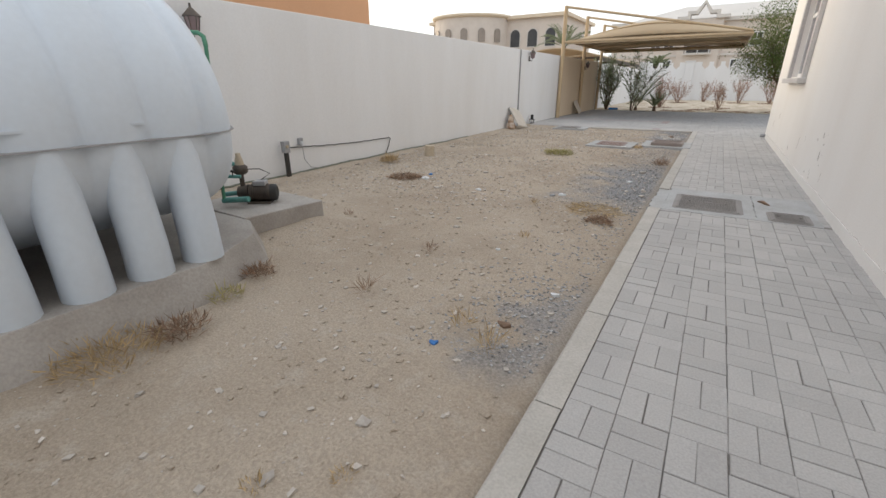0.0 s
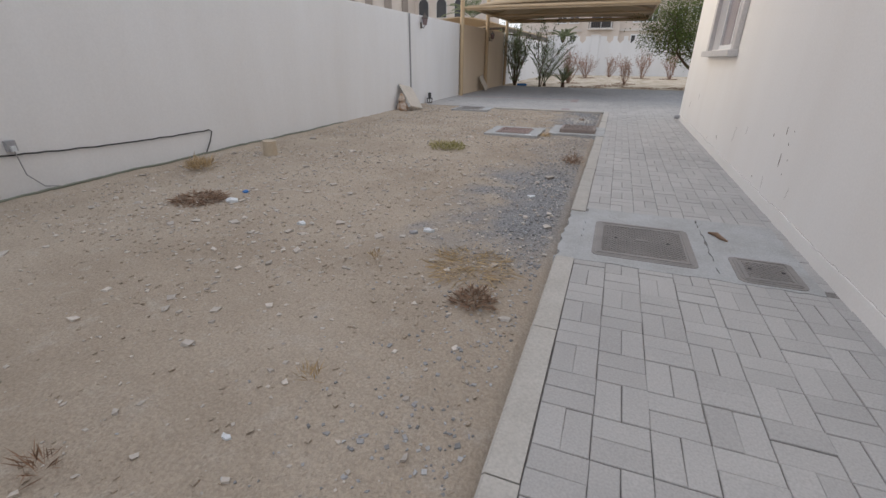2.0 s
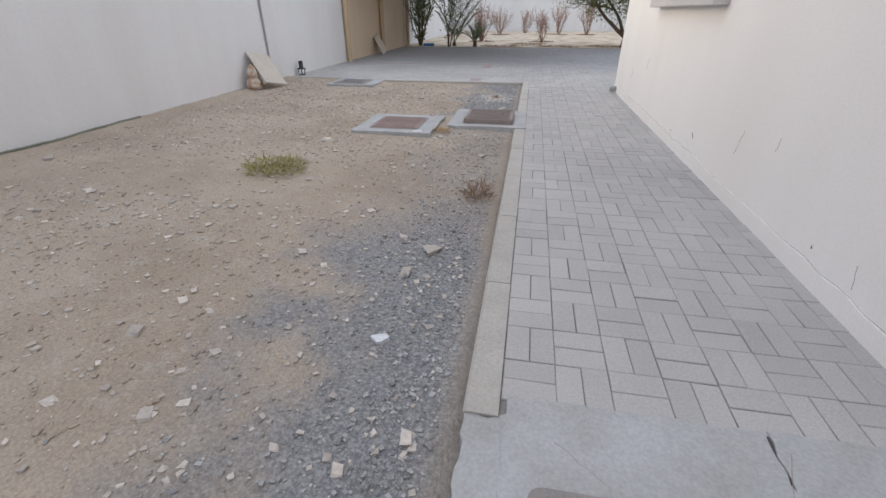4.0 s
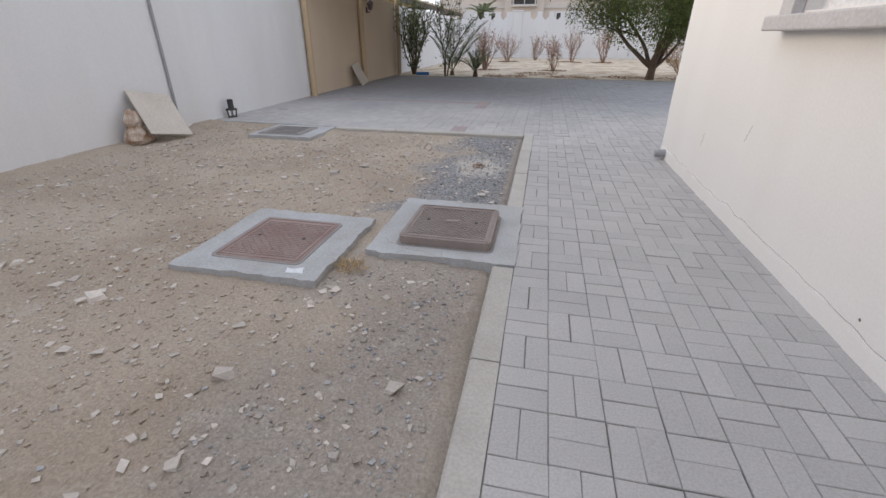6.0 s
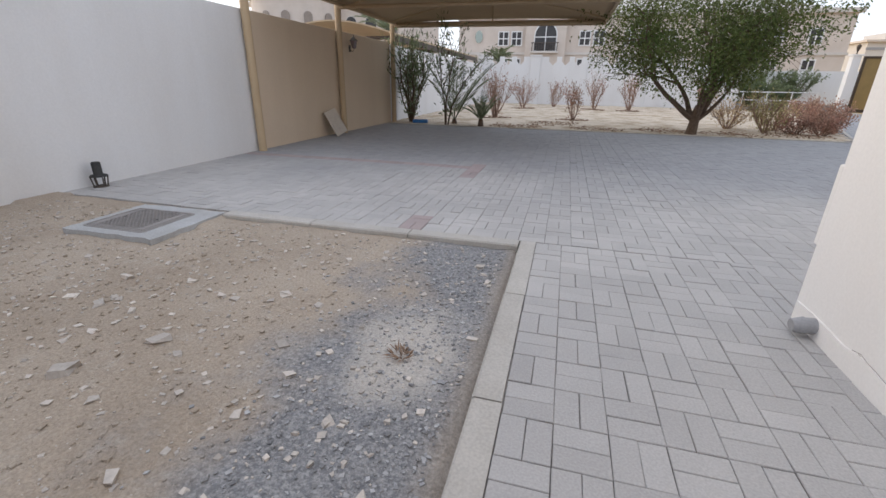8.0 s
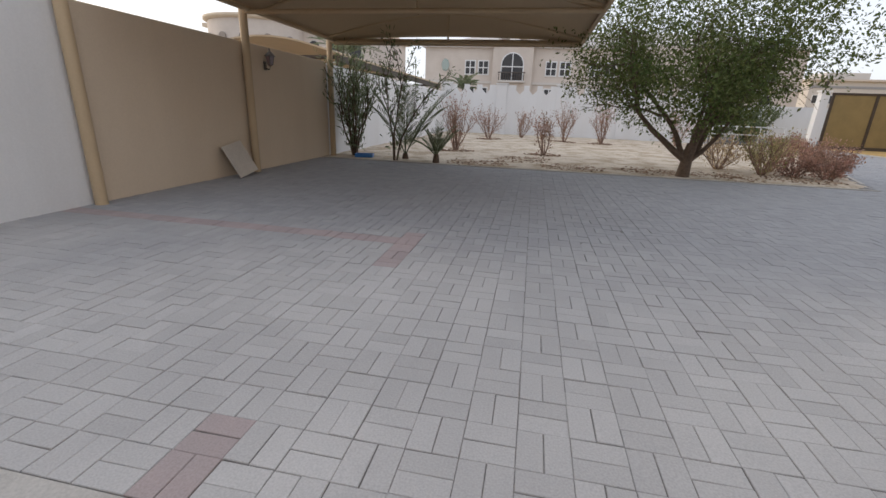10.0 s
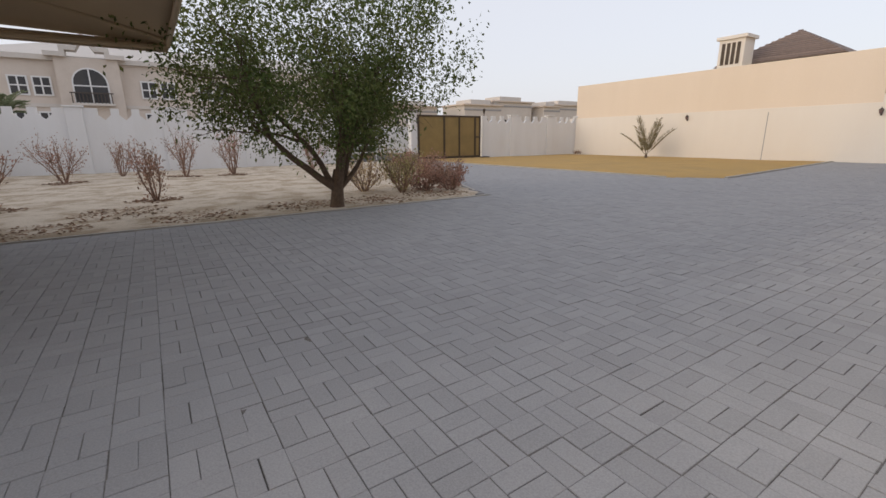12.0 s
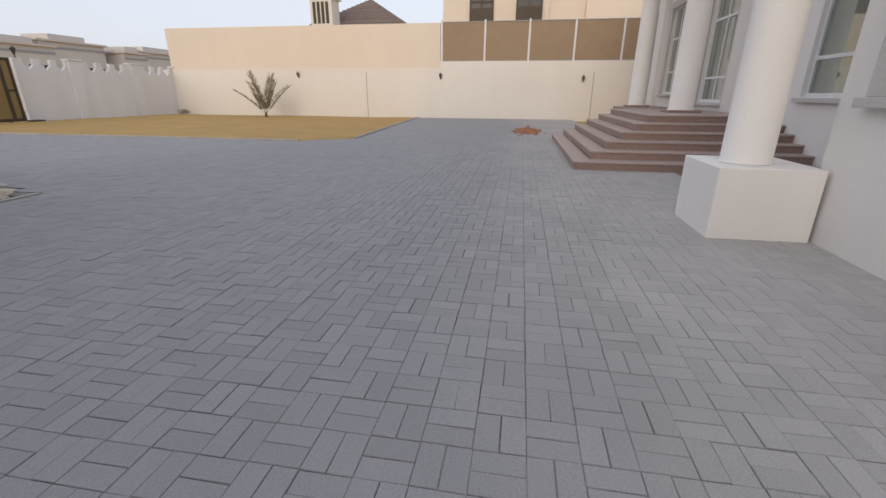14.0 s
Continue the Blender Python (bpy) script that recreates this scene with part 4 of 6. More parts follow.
solo("socket_cable", Shape().tube([(WALL_W + 0.06, 5.6, 0.45), (WALL_W + 0.05, 5.63, 0.2), (WALL_W + 0.05, 5.75, 0.05), (WALL_W + 0.06, 5.95, 0.0)], 0.006, 6), GREYPL, "thin grey cable hanging from the socket", "cable")
solo("garden_hose", Shape().tube([(WALL_W + 0.06 + 0.025 * wobble(y, 0, 0.8, 41), y, 0.012 + ground_height(-5.0, y)) for y in np.arange(3.6, 11.6, 0.12)], 0.014, 8), HOSE, "faded green garden hose lying along the wall foot", "hose")

# ---- chambers and lids ----
def apron(x0, y0, x1, y1, seed, z=0.004, rag=0.02, low=-0.1):
    """A mortar slab with an uneven outline."""
    pts = []
    for a, b in (((x0, y0), (x1, y0)), ((x1, y0), (x1, y1)), ((x1, y1), (x0, y1)), ((x0, y1), (x0, y0))):
        for k in range(26):
            x, y = a[0] + (b[0] - a[0]) * k / 26, a[1] + (b[1] - a[1]) * k / 26
            pts.append((x + rag * (0.5 * wobble(x, y, 4, seed) + wobble(x, y, 13, seed)), y + rag * (0.5 * wobble(x, y, 4, seed + 0.5) + wobble(x, y, 13, seed + 0.5))))
    return Shape().prism(pts, low, z)


def ribs(shape, x0, y0, x1, y1, z, step, diagonal, h=0.004, w=0.008):
    """Raised pattern bars on a lid."""
    if diagonal:
        cx, cy, half = (x0 + x1) / 2, (y0 + y1) / 2, min(x1 - x0, y1 - y0) / 2
        for s in (-1, 1):
            k = -2 * half + step
            while k < 2 * half:
                a, b = max(-half, k - half), min(half, k + half)
                if b - a > 0.03:
                    p, q = Vector((cx + a, cy + s * (k - a))), Vector((cx + b, cy + s * (k - b)))
                    d = (q - p).normalized()
                    o = Vector((-d.y, d.x)) * w / 2
                    shape.prism([tuple(p - o), tuple(q - o), tuple(q + o), tuple(p + o)], z, z + h)
                k += step
    else:
        row, y = 0, y0
        while y + step * 0.5 < y1:
            x = x0 - (step if row % 2 else 0)
            while x < x1:
                a, b = max(x + 0.004, x0), min(x + 2 * step - 0.006, x1)
                if b - a > 0.01:
                    shape.box(a, y + 0.004, z, b, y + step - 0.006, z + h)
                x += 2 * step
            y += step
            row += 1


def rounded(x0, y0, x1, y1, r):
    out = []
    for cx, cy, a0 in ((x1 - r, y0 + r, -90), (x1 - r, y1 - r, 0), (x0 + r, y1 - r, 90), (x0 + r, y0 + r, 180)):
        out += [(cx + r * math.cos(radians(a0 + 22.5 * k)), cy + r * math.sin(radians(a0 + 22.5 * k))) for k in range(5)]
    return out


def chamber(label, ap, lid, z, material, diagonal, seed, z_apron=0.004, letters=False, low=-0.1):
    m = thing("manhole", label, "manhole", (0, 0, 0))
    part("apron", apron(*ap, seed, z_apron, low=low), MORTAR, m, "grey mortar surround")
    x0, y0, x1, y1 = lid
    part("frame", Shape().prism(rounded(x0 - 0.02, y0 - 0.02, x1 + 0.02, y1 + 0.02, 0.05), z_apron - 0.01, z_apron + 0.004), GREYIRON, m)
    c = part("cover", Shape().prism(rounded(x0, y0, x1, y1, 0.045), z_apron, z), material, m, "", 0.006)
    pat = Shape()
    ribs(pat, x0 + 0.05, y0 + 0.05, x1 - 0.05, y1 - 0.05, z + 0.0005, 0.042 if diagonal else 0.028, diagonal)
    tagged(part("tread_pattern", pat, material, c), kind="stuff")
    rim = Shape()
    for a in ((x0 + 0.02, y0 + 0.02, x1 - 0.02, y0 + 0.032), (x0 + 0.02, y1 - 0.032, x1 - 0.02, y1 - 0.02), (x0 + 0.02, y0 + 0.032, x0 + 0.032, y1 - 0.032), (x1 - 0.032, y0 + 0.032, x1 - 0.02, y1 - 0.032)):
        rim.box(a[0], a[1], z + 0.0005, a[2], a[3], z + 0.005)
    part("rim", rim, material, c)
    for sx in (0.22, 0.78):
        x, y = x0 + (x1 - x0) * sx, (y0 + y1) / 2
        part("key_hole", Shape().lathe([(0.013, z + 0.0045), (0.013, z + 0.0062)], x, y, n=10), BLACK, c)
    if letters:
        bars = Shape()
        for k in range(11):
            x = x0 + 0.13 + k * 0.034
            bars.box(x, y1 - 0.10, z + 0.005, x + 0.018, y1 - 0.065, z + 0.009)
        bars.box((x0 + x1) / 2 - 0.045, (y0 + y1) / 2 - 0.02, z + 0.005, (x0 + x1) / 2 + 0.045, (y0 + y1) / 2 + 0.02, z + 0.009)
        tagged(part("cast_lettering", bars, material, c), kind="stuff")
    return m


chamber("brown square manhole cover set in grey mortar in the path", (0.44, 6.03, 1.362, 7.28), (0.55, 6.18, 1.23, 6.9), 0.012, GREYIRON, True, 50, 0.005, True)
chamber("small grey manhole cover in mortar beside the house wall", (1.366, 6.03, 1.935, 7.28), (1.49, 6.08, 1.84, 6.46), 0.014, GREYIRON, True, 53, 0.004)
chamber("flush rusty manhole cover with brick pattern in a mortar frame", (-1.75, 11.28, -0.73, 12.31), (-1.56, 11.46, -0.94, 12.13), 0.016, REDIRON, False, 56, 0.008)
chamber("raised brown manhole cover on a broken mortar slab", (-0.60, 11.74, 0.43, 12.83), (-0.40, 11.89, 0.25, 12.55), 0.075, IRON, True, 59, 0.012, True)
chamber("dark grey manhole cover at the sand edge", (-3.76, 15.06, -2.74, 15.93), (-3.66, 15.18, -2.98, 15.77), 0.014, GREYIRON, True, 62, 0.004)
CRACKED = [((-0.52, 11.98), (-0.47, 11.90), (-0.36, 11.87), (-0.30, 11.82), (-0.16, 11.80), (-0.07, 11.74)), ((-0.36, 11.87), (-0.34, 11.79), (-0.37, 11.74)), ((-0.07, 11.83), (-0.06, 11.76), (-0.02, 11.72))]
for pts in CRACKED:
    solo("mortar_crack", Shape().tube([(x, y, 0.0112) for x, y in pts], 0.0022, 5), CRACK, "dark crack across the broken mortar slab", "crack", "mortar cracks", "structure")
for x, y, a in ((1.0, 6.07, 0.5), (0.62, 7.1, -0.7), (1.33, 7.0, 1.2)):
    solo("mortar_crack", Shape().tube([(x + 0.035 * k * math.cos(a) + 0.012 * wobble(k, a, 0.9, 24), y + 0.035 * k * math.sin(a) + 0.012 * wobble(k, a, 0.9, 25), 0.0045) for k in range(7)], 0.0016, 5), CRACK, "dark crack across the path mortar", "crack", "mortar cracks", "structure")
solo("mortar_patch", apron(0.29, 6.04, 0.46, 7.18, 65, -0.004, 0.035), MORTAR, "crumbling mortar where a kerb stone is missing", "mortar patch", kind="structure")
solo("paint_splash", apron(-0.97, 11.34, -0.87, 11.42, 67, 0.0105, 0.035, 0.0085), WHITEPL, "splash of white paint on the mortar frame", "paint splash")
rag = Shape()
rag.tube([(1.42, 6.95, 0.012), (1.47, 6.90, 0.02), (1.49, 6.84, 0.015), (1.53, 6.79, 0.012)], [0.008, 0.02, 0.017, 0.006], 7)
solo("dry_rag", rag, DEADWEED, "crumpled reddish brown scrap on the mortar", "rag")

# ---- things against the white wall ----
bd = Shape().box(-0.32, -0.009, 0, 0.32, 0.009, 0.70, turn=pose(-4.62, 14.58, 0.06, -38, 0, 90) @ pose(0, 0, 0, 0, 14, 0))
solo("leaning_board", bd, BOARD, "pale square board leaning on the white wall", "board", bevel=0.003)
pl = Shape().box(-0.30, -0.012, 0, 0.30, 0.012, 0.62, turn=pose(-4.79, 22.47, 0.045, -26, 0, 90) @ pose(0, 0, 0, 0, -9, 0))
solo("leaning_plank", pl, BOARD, "pale plank leaning on the tan wall", "plank", bevel=0.003)
sack = Shape()
n = 14
prof = [(0.20, 0.0), (0.24, 0.06), (0.19, 0.15), (0.12, 0.22), (0.15, 0.29), (0.12, 0.36), (0.07, 0.42), (0.02, 0.46)]
vs = []
for i, (r, z) in enumerate(prof):
    for k in range(n):
        a = 2 * math.pi * k / n
        rr = r * (1 + 0.45 * wobble(3 * math.cos(a) + i * 0.4, 3 * math.sin(a), 0.9, 70))
        vs.append((-4.93 + 0.6 * rr * math.cos(a), 14.33 + rr * math.sin(a) - 0.12 * z, -0.02 + z))
sack.add(vs, [(i * n + k, i * n + (k + 1) % n, (i + 1) * n + (k + 1) % n, (i + 1) * n + k) for i in range(len(prof) - 1) for k in range(n)])
solo("torn_sack", sack, SACK, "torn brown and white sack slumped at the wall", "sack")
fit = thing("old_lantern", "old dark lantern standing at the wall foot", "lantern", (-4.98, 16.4, -0.02))
part("base", Shape().lathe([(0.08, 0), (0.085, 0.03), (0.06, 0.04)], n=12), DARKMETAL, fit)
for q in range(6):
    a = math.pi * q / 3
    part("bar", Shape().tube([(0.07 * math.cos(a), 0.07 * math.sin(a), 0.03), (0.09 * math.cos(a), 0.09 * math.sin(a), 0.15)], 0.008, 6), DARKMETAL, fit)
part("cap", Shape().lathe([(0.10, 0.15), (0.09, 0.17), (0.05, 0.18), (0.05, 0.32), (0.04, 0.33)], n=12), BLACK, fit)
stump = Shape().tube([(-4.25, 8.27, -0.06), (-4.24, 8.27, 0.18)], [0.11, 0.10], 14)
solo("pipe_stump", stump, BEIGEPL, "short brown pipe stump sticking out of the sand", "pipe stump")

# ---- rubble, stones and gravel ----
def stones(count, place, size, flat=0.6, seed=1):
    r = np.random.default_rng(seed)
    base = np.array([(i, j, k) for k in (-0.7, 0.7) for j in (-0.75, 0.75) for i in (-0.75, 0.75)])
    tris = [(0, 2, 3), (0, 3, 1), (4, 5, 7), (4, 7, 6), (0, 1, 5), (0, 5, 4), (2, 6, 7), (2, 7, 3), (0, 4, 6), (0, 6, 2), (1, 3, 7), (1, 7, 5)]
    sh = Shape()
    done = 0
    while done < count:
        p = place(r)
        if p is None:
            continue
        s = size(r)
        a = r.uniform(0, 6.28)
        k = base * (s * r.uniform(0.6, 1.25, 3) * (1, 1, flat)) * r.uniform(0.5, 1.15, (8, 1)) + r.normal(0, s * 0.12, (8, 3)) * (1, 1, flat)
        c, q = math.cos(a), math.sin(a)
        z = ground_height(p[0], p[1])
        sh.add([(p[0] + v[0] * c - v[1] * q, p[1] + v[0] * q + v[1] * c, z + s * 0.12 + v[2]) for v in k], tris)
        done += 1
    return sh


def clear(x, y):
    return not ((-1.8 < x < -0.7 and 11.22 < y < 12.36) or (-0.66 < x < 0.4 and 11.7 < y < 12.88) or (-3.8 < x < -2.7 and 15.0 < y) or (x < -2.0 and y < 2.95) or (x < -2.7 and y < 3.9))


def gravel_place(r):
    y = r.uniform(2.3, 15.8)
    x = 0.2 - abs(r.normal(0, 0.38))
    if (3.6 < y < 5.8 or 9.6 < y < 12.6) and r.uniform() > 0.35:
        return None
    if not clear(x, y) or x < -4.9:
        return None
    return x, y


def sand_place(r):
    x, y = r.uniform(-4.9, 0.2), r.uniform(0.6, 15.8)
    dense = 0.25 + 0.9 * max(0, wobble(x, y, 0.8, 80)) + (0.5 if 5 < y < 9 or y > 10 else 0)
    if r.uniform() > dense or not clear(x, y):
        return None
    return x, y


solo("gravel", stones(5200, gravel_place, lambda r: 0.006 + 0.009 * r.uniform() ** 2, 0.7, 5), GRAVELMAT, "grey crushed gravel along the kerb", "gravel", kind="stuff")
solo("pebbles", stones(9000, sand_place, lambda r: 0.005 + 0.018 * r.uniform() ** 3, 0.6, 6), STONEMAT, "small pale stones and grit scattered over the sand", "pebbles", kind="stuff")
solo("sand_clods", stones(14000, sand_place, lambda r: 0.005 + 0.014 * r.uniform() ** 3, 0.6, 9), SANDMAT, "small clods of dry sand", "sand clods", kind="stuff")
solo("rubble", stones(850, lambda r: (p if (p := sand_place(r)) and p[1] > 4 else None), lambda r: 0.014 + 0.036 * r.uniform() ** 2.5, 0.4, 8), STONEMAT, "broken pale plaster and stone chips on the sand", "rubble", kind="stuff")
for x, y, s, sd in ((0.12, 6.72, 0.05, 11), (-0.2, 8.15, 0.055, 12), (-0.1, 8.45, 0.06, 13), (-1.66, 13.55, 0.075, 14), (-1.45, 13.9, 0.06, 15), (-0.75, 10.5, 0.08, 16), (-1.1, 14.55, 0.055, 17), (-1.9, 10.9, 0.07, 18), (-4.48, 9.64, 0.08, 19), (-0.15, 12.95, 0.04, 20), (-0.33, 1.63, 0.035, 21), (-1.4, 1.2, 0.035, 22), (-0.45, 1.2, 0.04, 23)):
    rk = stones(1, lambda r, x=x, y=y: (x, y), lambda r, s=s: s, 0.5, sd)
    solo("stone", rk, STONEMAT, "loose pale stone lying on the sand", "stone", "loose stones")

# ---- leaves and weeds ----
def leaf_shape(points, dirs, lengths, widths, seed=0):
    """Many folded leaves, each of two triangles a side."""
    r = np.random.default_rng(seed)
    p, d = np.asarray(points, float), np.asarray(dirs, float)
    d /= np.linalg.norm(d, axis=1, keepdims=True) + 1e-9
    up = r.normal(0, 1, d.shape) + (0, 0, 1.2)
    s = np.cross(d, up)
    s /= np.linalg.norm(s, axis=1, keepdims=True) + 1e-9
    nrm = np.cross(s, d)
    L, W = np.asarray(lengths)[:, None], np.asarray(widths)[:, None]
    quad = np.stack([p, p + d * L * 0.5 + s * W * 0.5 + nrm * W * 0.18, p + d * L, p + d * L * 0.5 - s * W * 0.5 + nrm * W * 0.18], 1)
    sh = Shape()
    n = len(p)
    sh.v = [tuple(v) for v in quad.reshape(-1, 3)]
    sh.f = [f for k in range(n) for f in ((4 * k, 4 * k + 1, 4 * k + 2), (4 * k, 4 * k + 2, 4 * k + 3))]
    sh.m, sh.smooth = [0] * (2 * n), [False] * (2 * n)
    return sh


def tuft(name, label, x, y, count, radius, height, material, seed, flat=0.4, thin=0.006, category="weed", lift=0.5):
    """A low weed: many bent stalks from one foot, with scraps of leaf on them."""
    r = np.random.default_rng(seed)
    p, d, L, W = [], [], [], []
    for _ in range(count):
        a, q = r.uniform(0, 6.28), radius * 0.75 * r.uniform() ** 0.6
        px, py = x + q * math.cos(a), y + q * math.sin(a)
        z = ground_height(px, py)
        p.append((px, py, z + r.uniform(0, height * lift)))
        d.append((math.cos(a) * r.uniform(-0.2, 1) + r.normal(0, 0.4), math.sin(a) * r.uniform(-0.2, 1) + r.normal(0, 0.4), r.uniform(0.05, 1) * (1 - flat) * 2))
        L.append(height * r.uniform(0.5, 1.1))
        W.append(thin * r.uniform(0.6, 1.6))
    return solo(name, leaf_shape(p, d, L, W, seed), material, label, category)


tuft("dry_weed", "sprawling dry brown weeds beside the tank slab", -1.88, 1.28, 420, 0.34, 0.11, STRAW, 101, 0.5, 0.007)
tuft("dry_weed", "dark dead weed beside the tank slab", -1.78, 1.62, 260, 0.2, 0.10, DEADWEED, 102, 0.5, 0.007)
tuft("dry_weed", "dark dead weed near the slab corner", -2.1, 2.42, 200, 0.15, 0.09, DEADWEED, 103, 0.5, 0.007)
tuft("dry_weed", "yellowish weed near the slab corner", -1.95, 2.05, 120, 0.14, 0.09, WEED, 104, 0.4, 0.006)
for k, (x, y, h) in enumerate(((-1.15, 2.6, 0.16), (-0.08, 2.38, 0.17), (-0.33, 2.55, 0.12), (-1.2, 3.55, 0.10), (-0.2, 1.35, 0.04), (-0.45, 1.15, 0.05), (-2.6, 4.0, 0.06), (-0.95, 5.55, 0.07), (-0.6, 4.3, 0.08))):
    tuft("dry_weed", "small dry weed tuft in the sand", x, y, 40, 0.06, h, STRAW if k % 3 else DEADWEED, 110 + k, 0.1, 0.005)
tuft("straw_patch", "flattened straw-coloured dry grass on the gravel", -0.26, 5.72, 420, 0.36, 0.17, STRAW, 120, 0.97, 0.005, "dry grass", 0.08)
tuft("dead_plant", "dark reddish dead plant on the sand", -0.1, 5.24, 300, 0.16, 0.07, DEADWEED, 121, 0.85, 0.009, "weed", 0.4)
tuft("dead_plant", "heap of brown dead leaves on the sand", -3.4, 6.2, 420, 0.32, 0.10, DEADWEED, 122, 0.9, 0.012, "dead leaves", 0.2)
tuft("low_shrub", "low yellow-green weed patch in the sand", -1.93, 9.75, 420, 0.36, 0.11, WEED, 123, 0.6, 0.012)
tuft("dry_weed", "brown weed at the kerb edge", 0.08, 9.42, 220, 0.18, 0.11, DEADWEED, 124, 0.4, 0.006)
tuft("dry_weed", "grey-brown weed at the wall foot", -4.48, 7.2, 320, 0.2, 0.16, STRAW, 125, 0.35, 0.007)
tuft("dry_weed", "dry weed at the manhole slab corner", -0.62, 11.55, 160, 0.12, 0.07, STRAW, 126, 0.5, 0.006)
tuft("dead_plant", "dark twig scrap on the pale cement patch", -0.14, 14.12, 60, 0.06, 0.06, DEADWEED, 127, 0.5, 0.008)

# litter
def scrap(x, y, s, material, label, seed, cat="litter"):
    r = np.random.default_rng(seed)
    n = 7
    pts = [(x + s * math.cos(6.28 * k / n) * r.uniform(0.5, 1.1), y + 0.7 * s * math.sin(6.28 * k / n) * r.uniform(0.5, 1.1)) for k in range(n)]
    z = ground_height(x, y)
    sh = Shape()
    sh.add([(a, b, z + 0.005 + 0.4 * s * r.uniform(0, 1)) for a, b in pts] + [(x, y, z + 0.5 * s)] + [(a, b, z - 0.004) for a, b in pts], [(k, (k + 1) % n, n) for k in range(n)] + [(k, n + 1 + k, n + 1 + (k + 1) % n, (k + 1) % n) for k in range(n)])
    solo("litter", sh, material, label, cat)


scrap(-3.06, 6.3, 0.09, WHITEPL, "crumpled white plastic scrap on the sand", 1)
scrap(-3.14, 6.58, 0.05, BLUE, "small blue plastic scrap on the sand", 2)
scrap(-0.4, 2.33, 0.035, BLUE, "blue bottle cap in the sand", 3)
scrap(-0.8, 6.22, 0.05, WHITEPL, "pale torn wrapper on the sand", 4)
scrap(-0.92, 6.15, 0.05, GREYPL, "grey torn wrapper on the sand", 5)
scrap(-0.16, 7.55, 0.055, WHITEPL, "white broken plaster chip on the gravel", 6)
scrap(-1.95, 6.0, 0.05, WHITEPL, "white chip on the sand", 7)
scrap(0.02, 3.3, 0.05, WHITEPL, "white paper scrap at the kerb", 8)
scrap(-0.12, 2.7, 0.05, DEADWEED, "brown leaf scrap at the kerb", 9)
scrap(-0.7, 3.9, 0.025, WHITEPL, "tiny white chip on the sand", 10)

# ---- the tree and the planting bed ----
def branch(sh, twigs, p, d, length, radius, depth, r, spread=0.6, lift=0.12):
    """Grows one limb and its forks; the ends are kept as twigs for the leaves."""
    n = 5
    pts, rad = [p.copy()], [radius]
    for k in range(n):
        d = (d + Vector(r.normal(0, 0.13, 3)) + Vector((0, 0, lift * 0.25))).normalized()
        p = p + d * (length / n)
        pts.append(p.copy())
        rad.append(radius * (1 - 0.45 * (k + 1) / n))
        if depth <= 1:
            twigs.append((p.copy(), d.copy()))
    sh.tube(pts, rad, 8 if radius > 0.03 else 5)
    if depth == 0:
        return
    kids = 3 if depth > 2 else 4
    for k in range(kids):
        start = pts[-1] if k < 2 else pts[r.integers(2, n)]
        nd = (d + Vector(r.normal(0, spread, 3)) + Vector((0, 0, lift))).normalized()
        branch(sh, twigs, Vector(start), nd, length * r.uniform(0.58, 0.85), rad[-1] * 0.85, depth - 1, r, spread, lift)


def leaves_on(twigs, per, reach, size, seed, droop=0.2, keep=None):
    r = np.random.default_rng(seed)
    p, d, L, W = [], [], [], []
    for q, way in twigs:
        for _ in range(per):
            o = Vector(r.normal(0, reach, 3))
            pt = q + o
            if keep and not keep(pt):
                continue
            p.append(pt)
            d.append(Vector(way) * 0.4 + Vector(r.normal(0, 0.7, 3)) - Vector((0, 0, droop)))
            s = size * r.uniform(0.6, 1.3)
            L.append(s)
            W.append(s * r.uniform(0.38, 0.55))
    return leaf_shape(p, d, L, W, seed)


r = np.random.default_rng(21)
tree = thing("shade_tree", "spreading green shade tree with several dark trunks", "tree", (4.07, 26.52, 0.0))
wood, twigs = Shape(), []
wood.tube([(0, 0, -0.1), (0.0, 0, 0.06), (0.02, 0, 0.3), (0.04, 0, 0.6), (0.05, 0, 0.8)], [0.20, 0.15, 0.13, 0.12, 0.08], 12)
for d, ln, rd in (((-0.85, -0.05, 0.85), 1.7, 0.085), ((-0.55, 0.25, 1.0), 1.4, 0.075), ((0.12, -0.1, 1.0), 1.5, 0.10), ((0.55, 0.1, 0.9), 1.35, 0.085), ((0.35, 0.45, 0.9), 1.3, 0.07), ((-0.2, -0.45, 0.9), 1.2, 0.06), ((0.95, -0.15, 0.75), 1.3, 0.06)):
    branch(wood, twigs, Vector((0.03 + 0.08 * d[0], 0.08 * d[1], 0.42)), Vector(d).normalized(), ln, rd, 3, r, 0.55, 0.10)


def crown(pt):
    x, y, z = pt
    e = ((x - 0.05) / 3.6) ** 2 + (y / 2.6) ** 2 + ((z - 3.0) / 2.3) ** 2
    low = 1.0 + 0.75 * wobble(x, y, 0.9, 90) + 0.62 * max(0.0, x - 0.75) + 0.25 * max(0.0, -x - 0.8)
    if x > 0 and x > 1.65 + 0.28 * z + 0.5 * wobble(y, z, 1.1, 92) - 0.9 * max(0.0, 2.2 - z):
        return False
    return z > low and e < 1.0 + 0.35 * wobble(x * 1.3, z * 1.3, 0.9, 91)


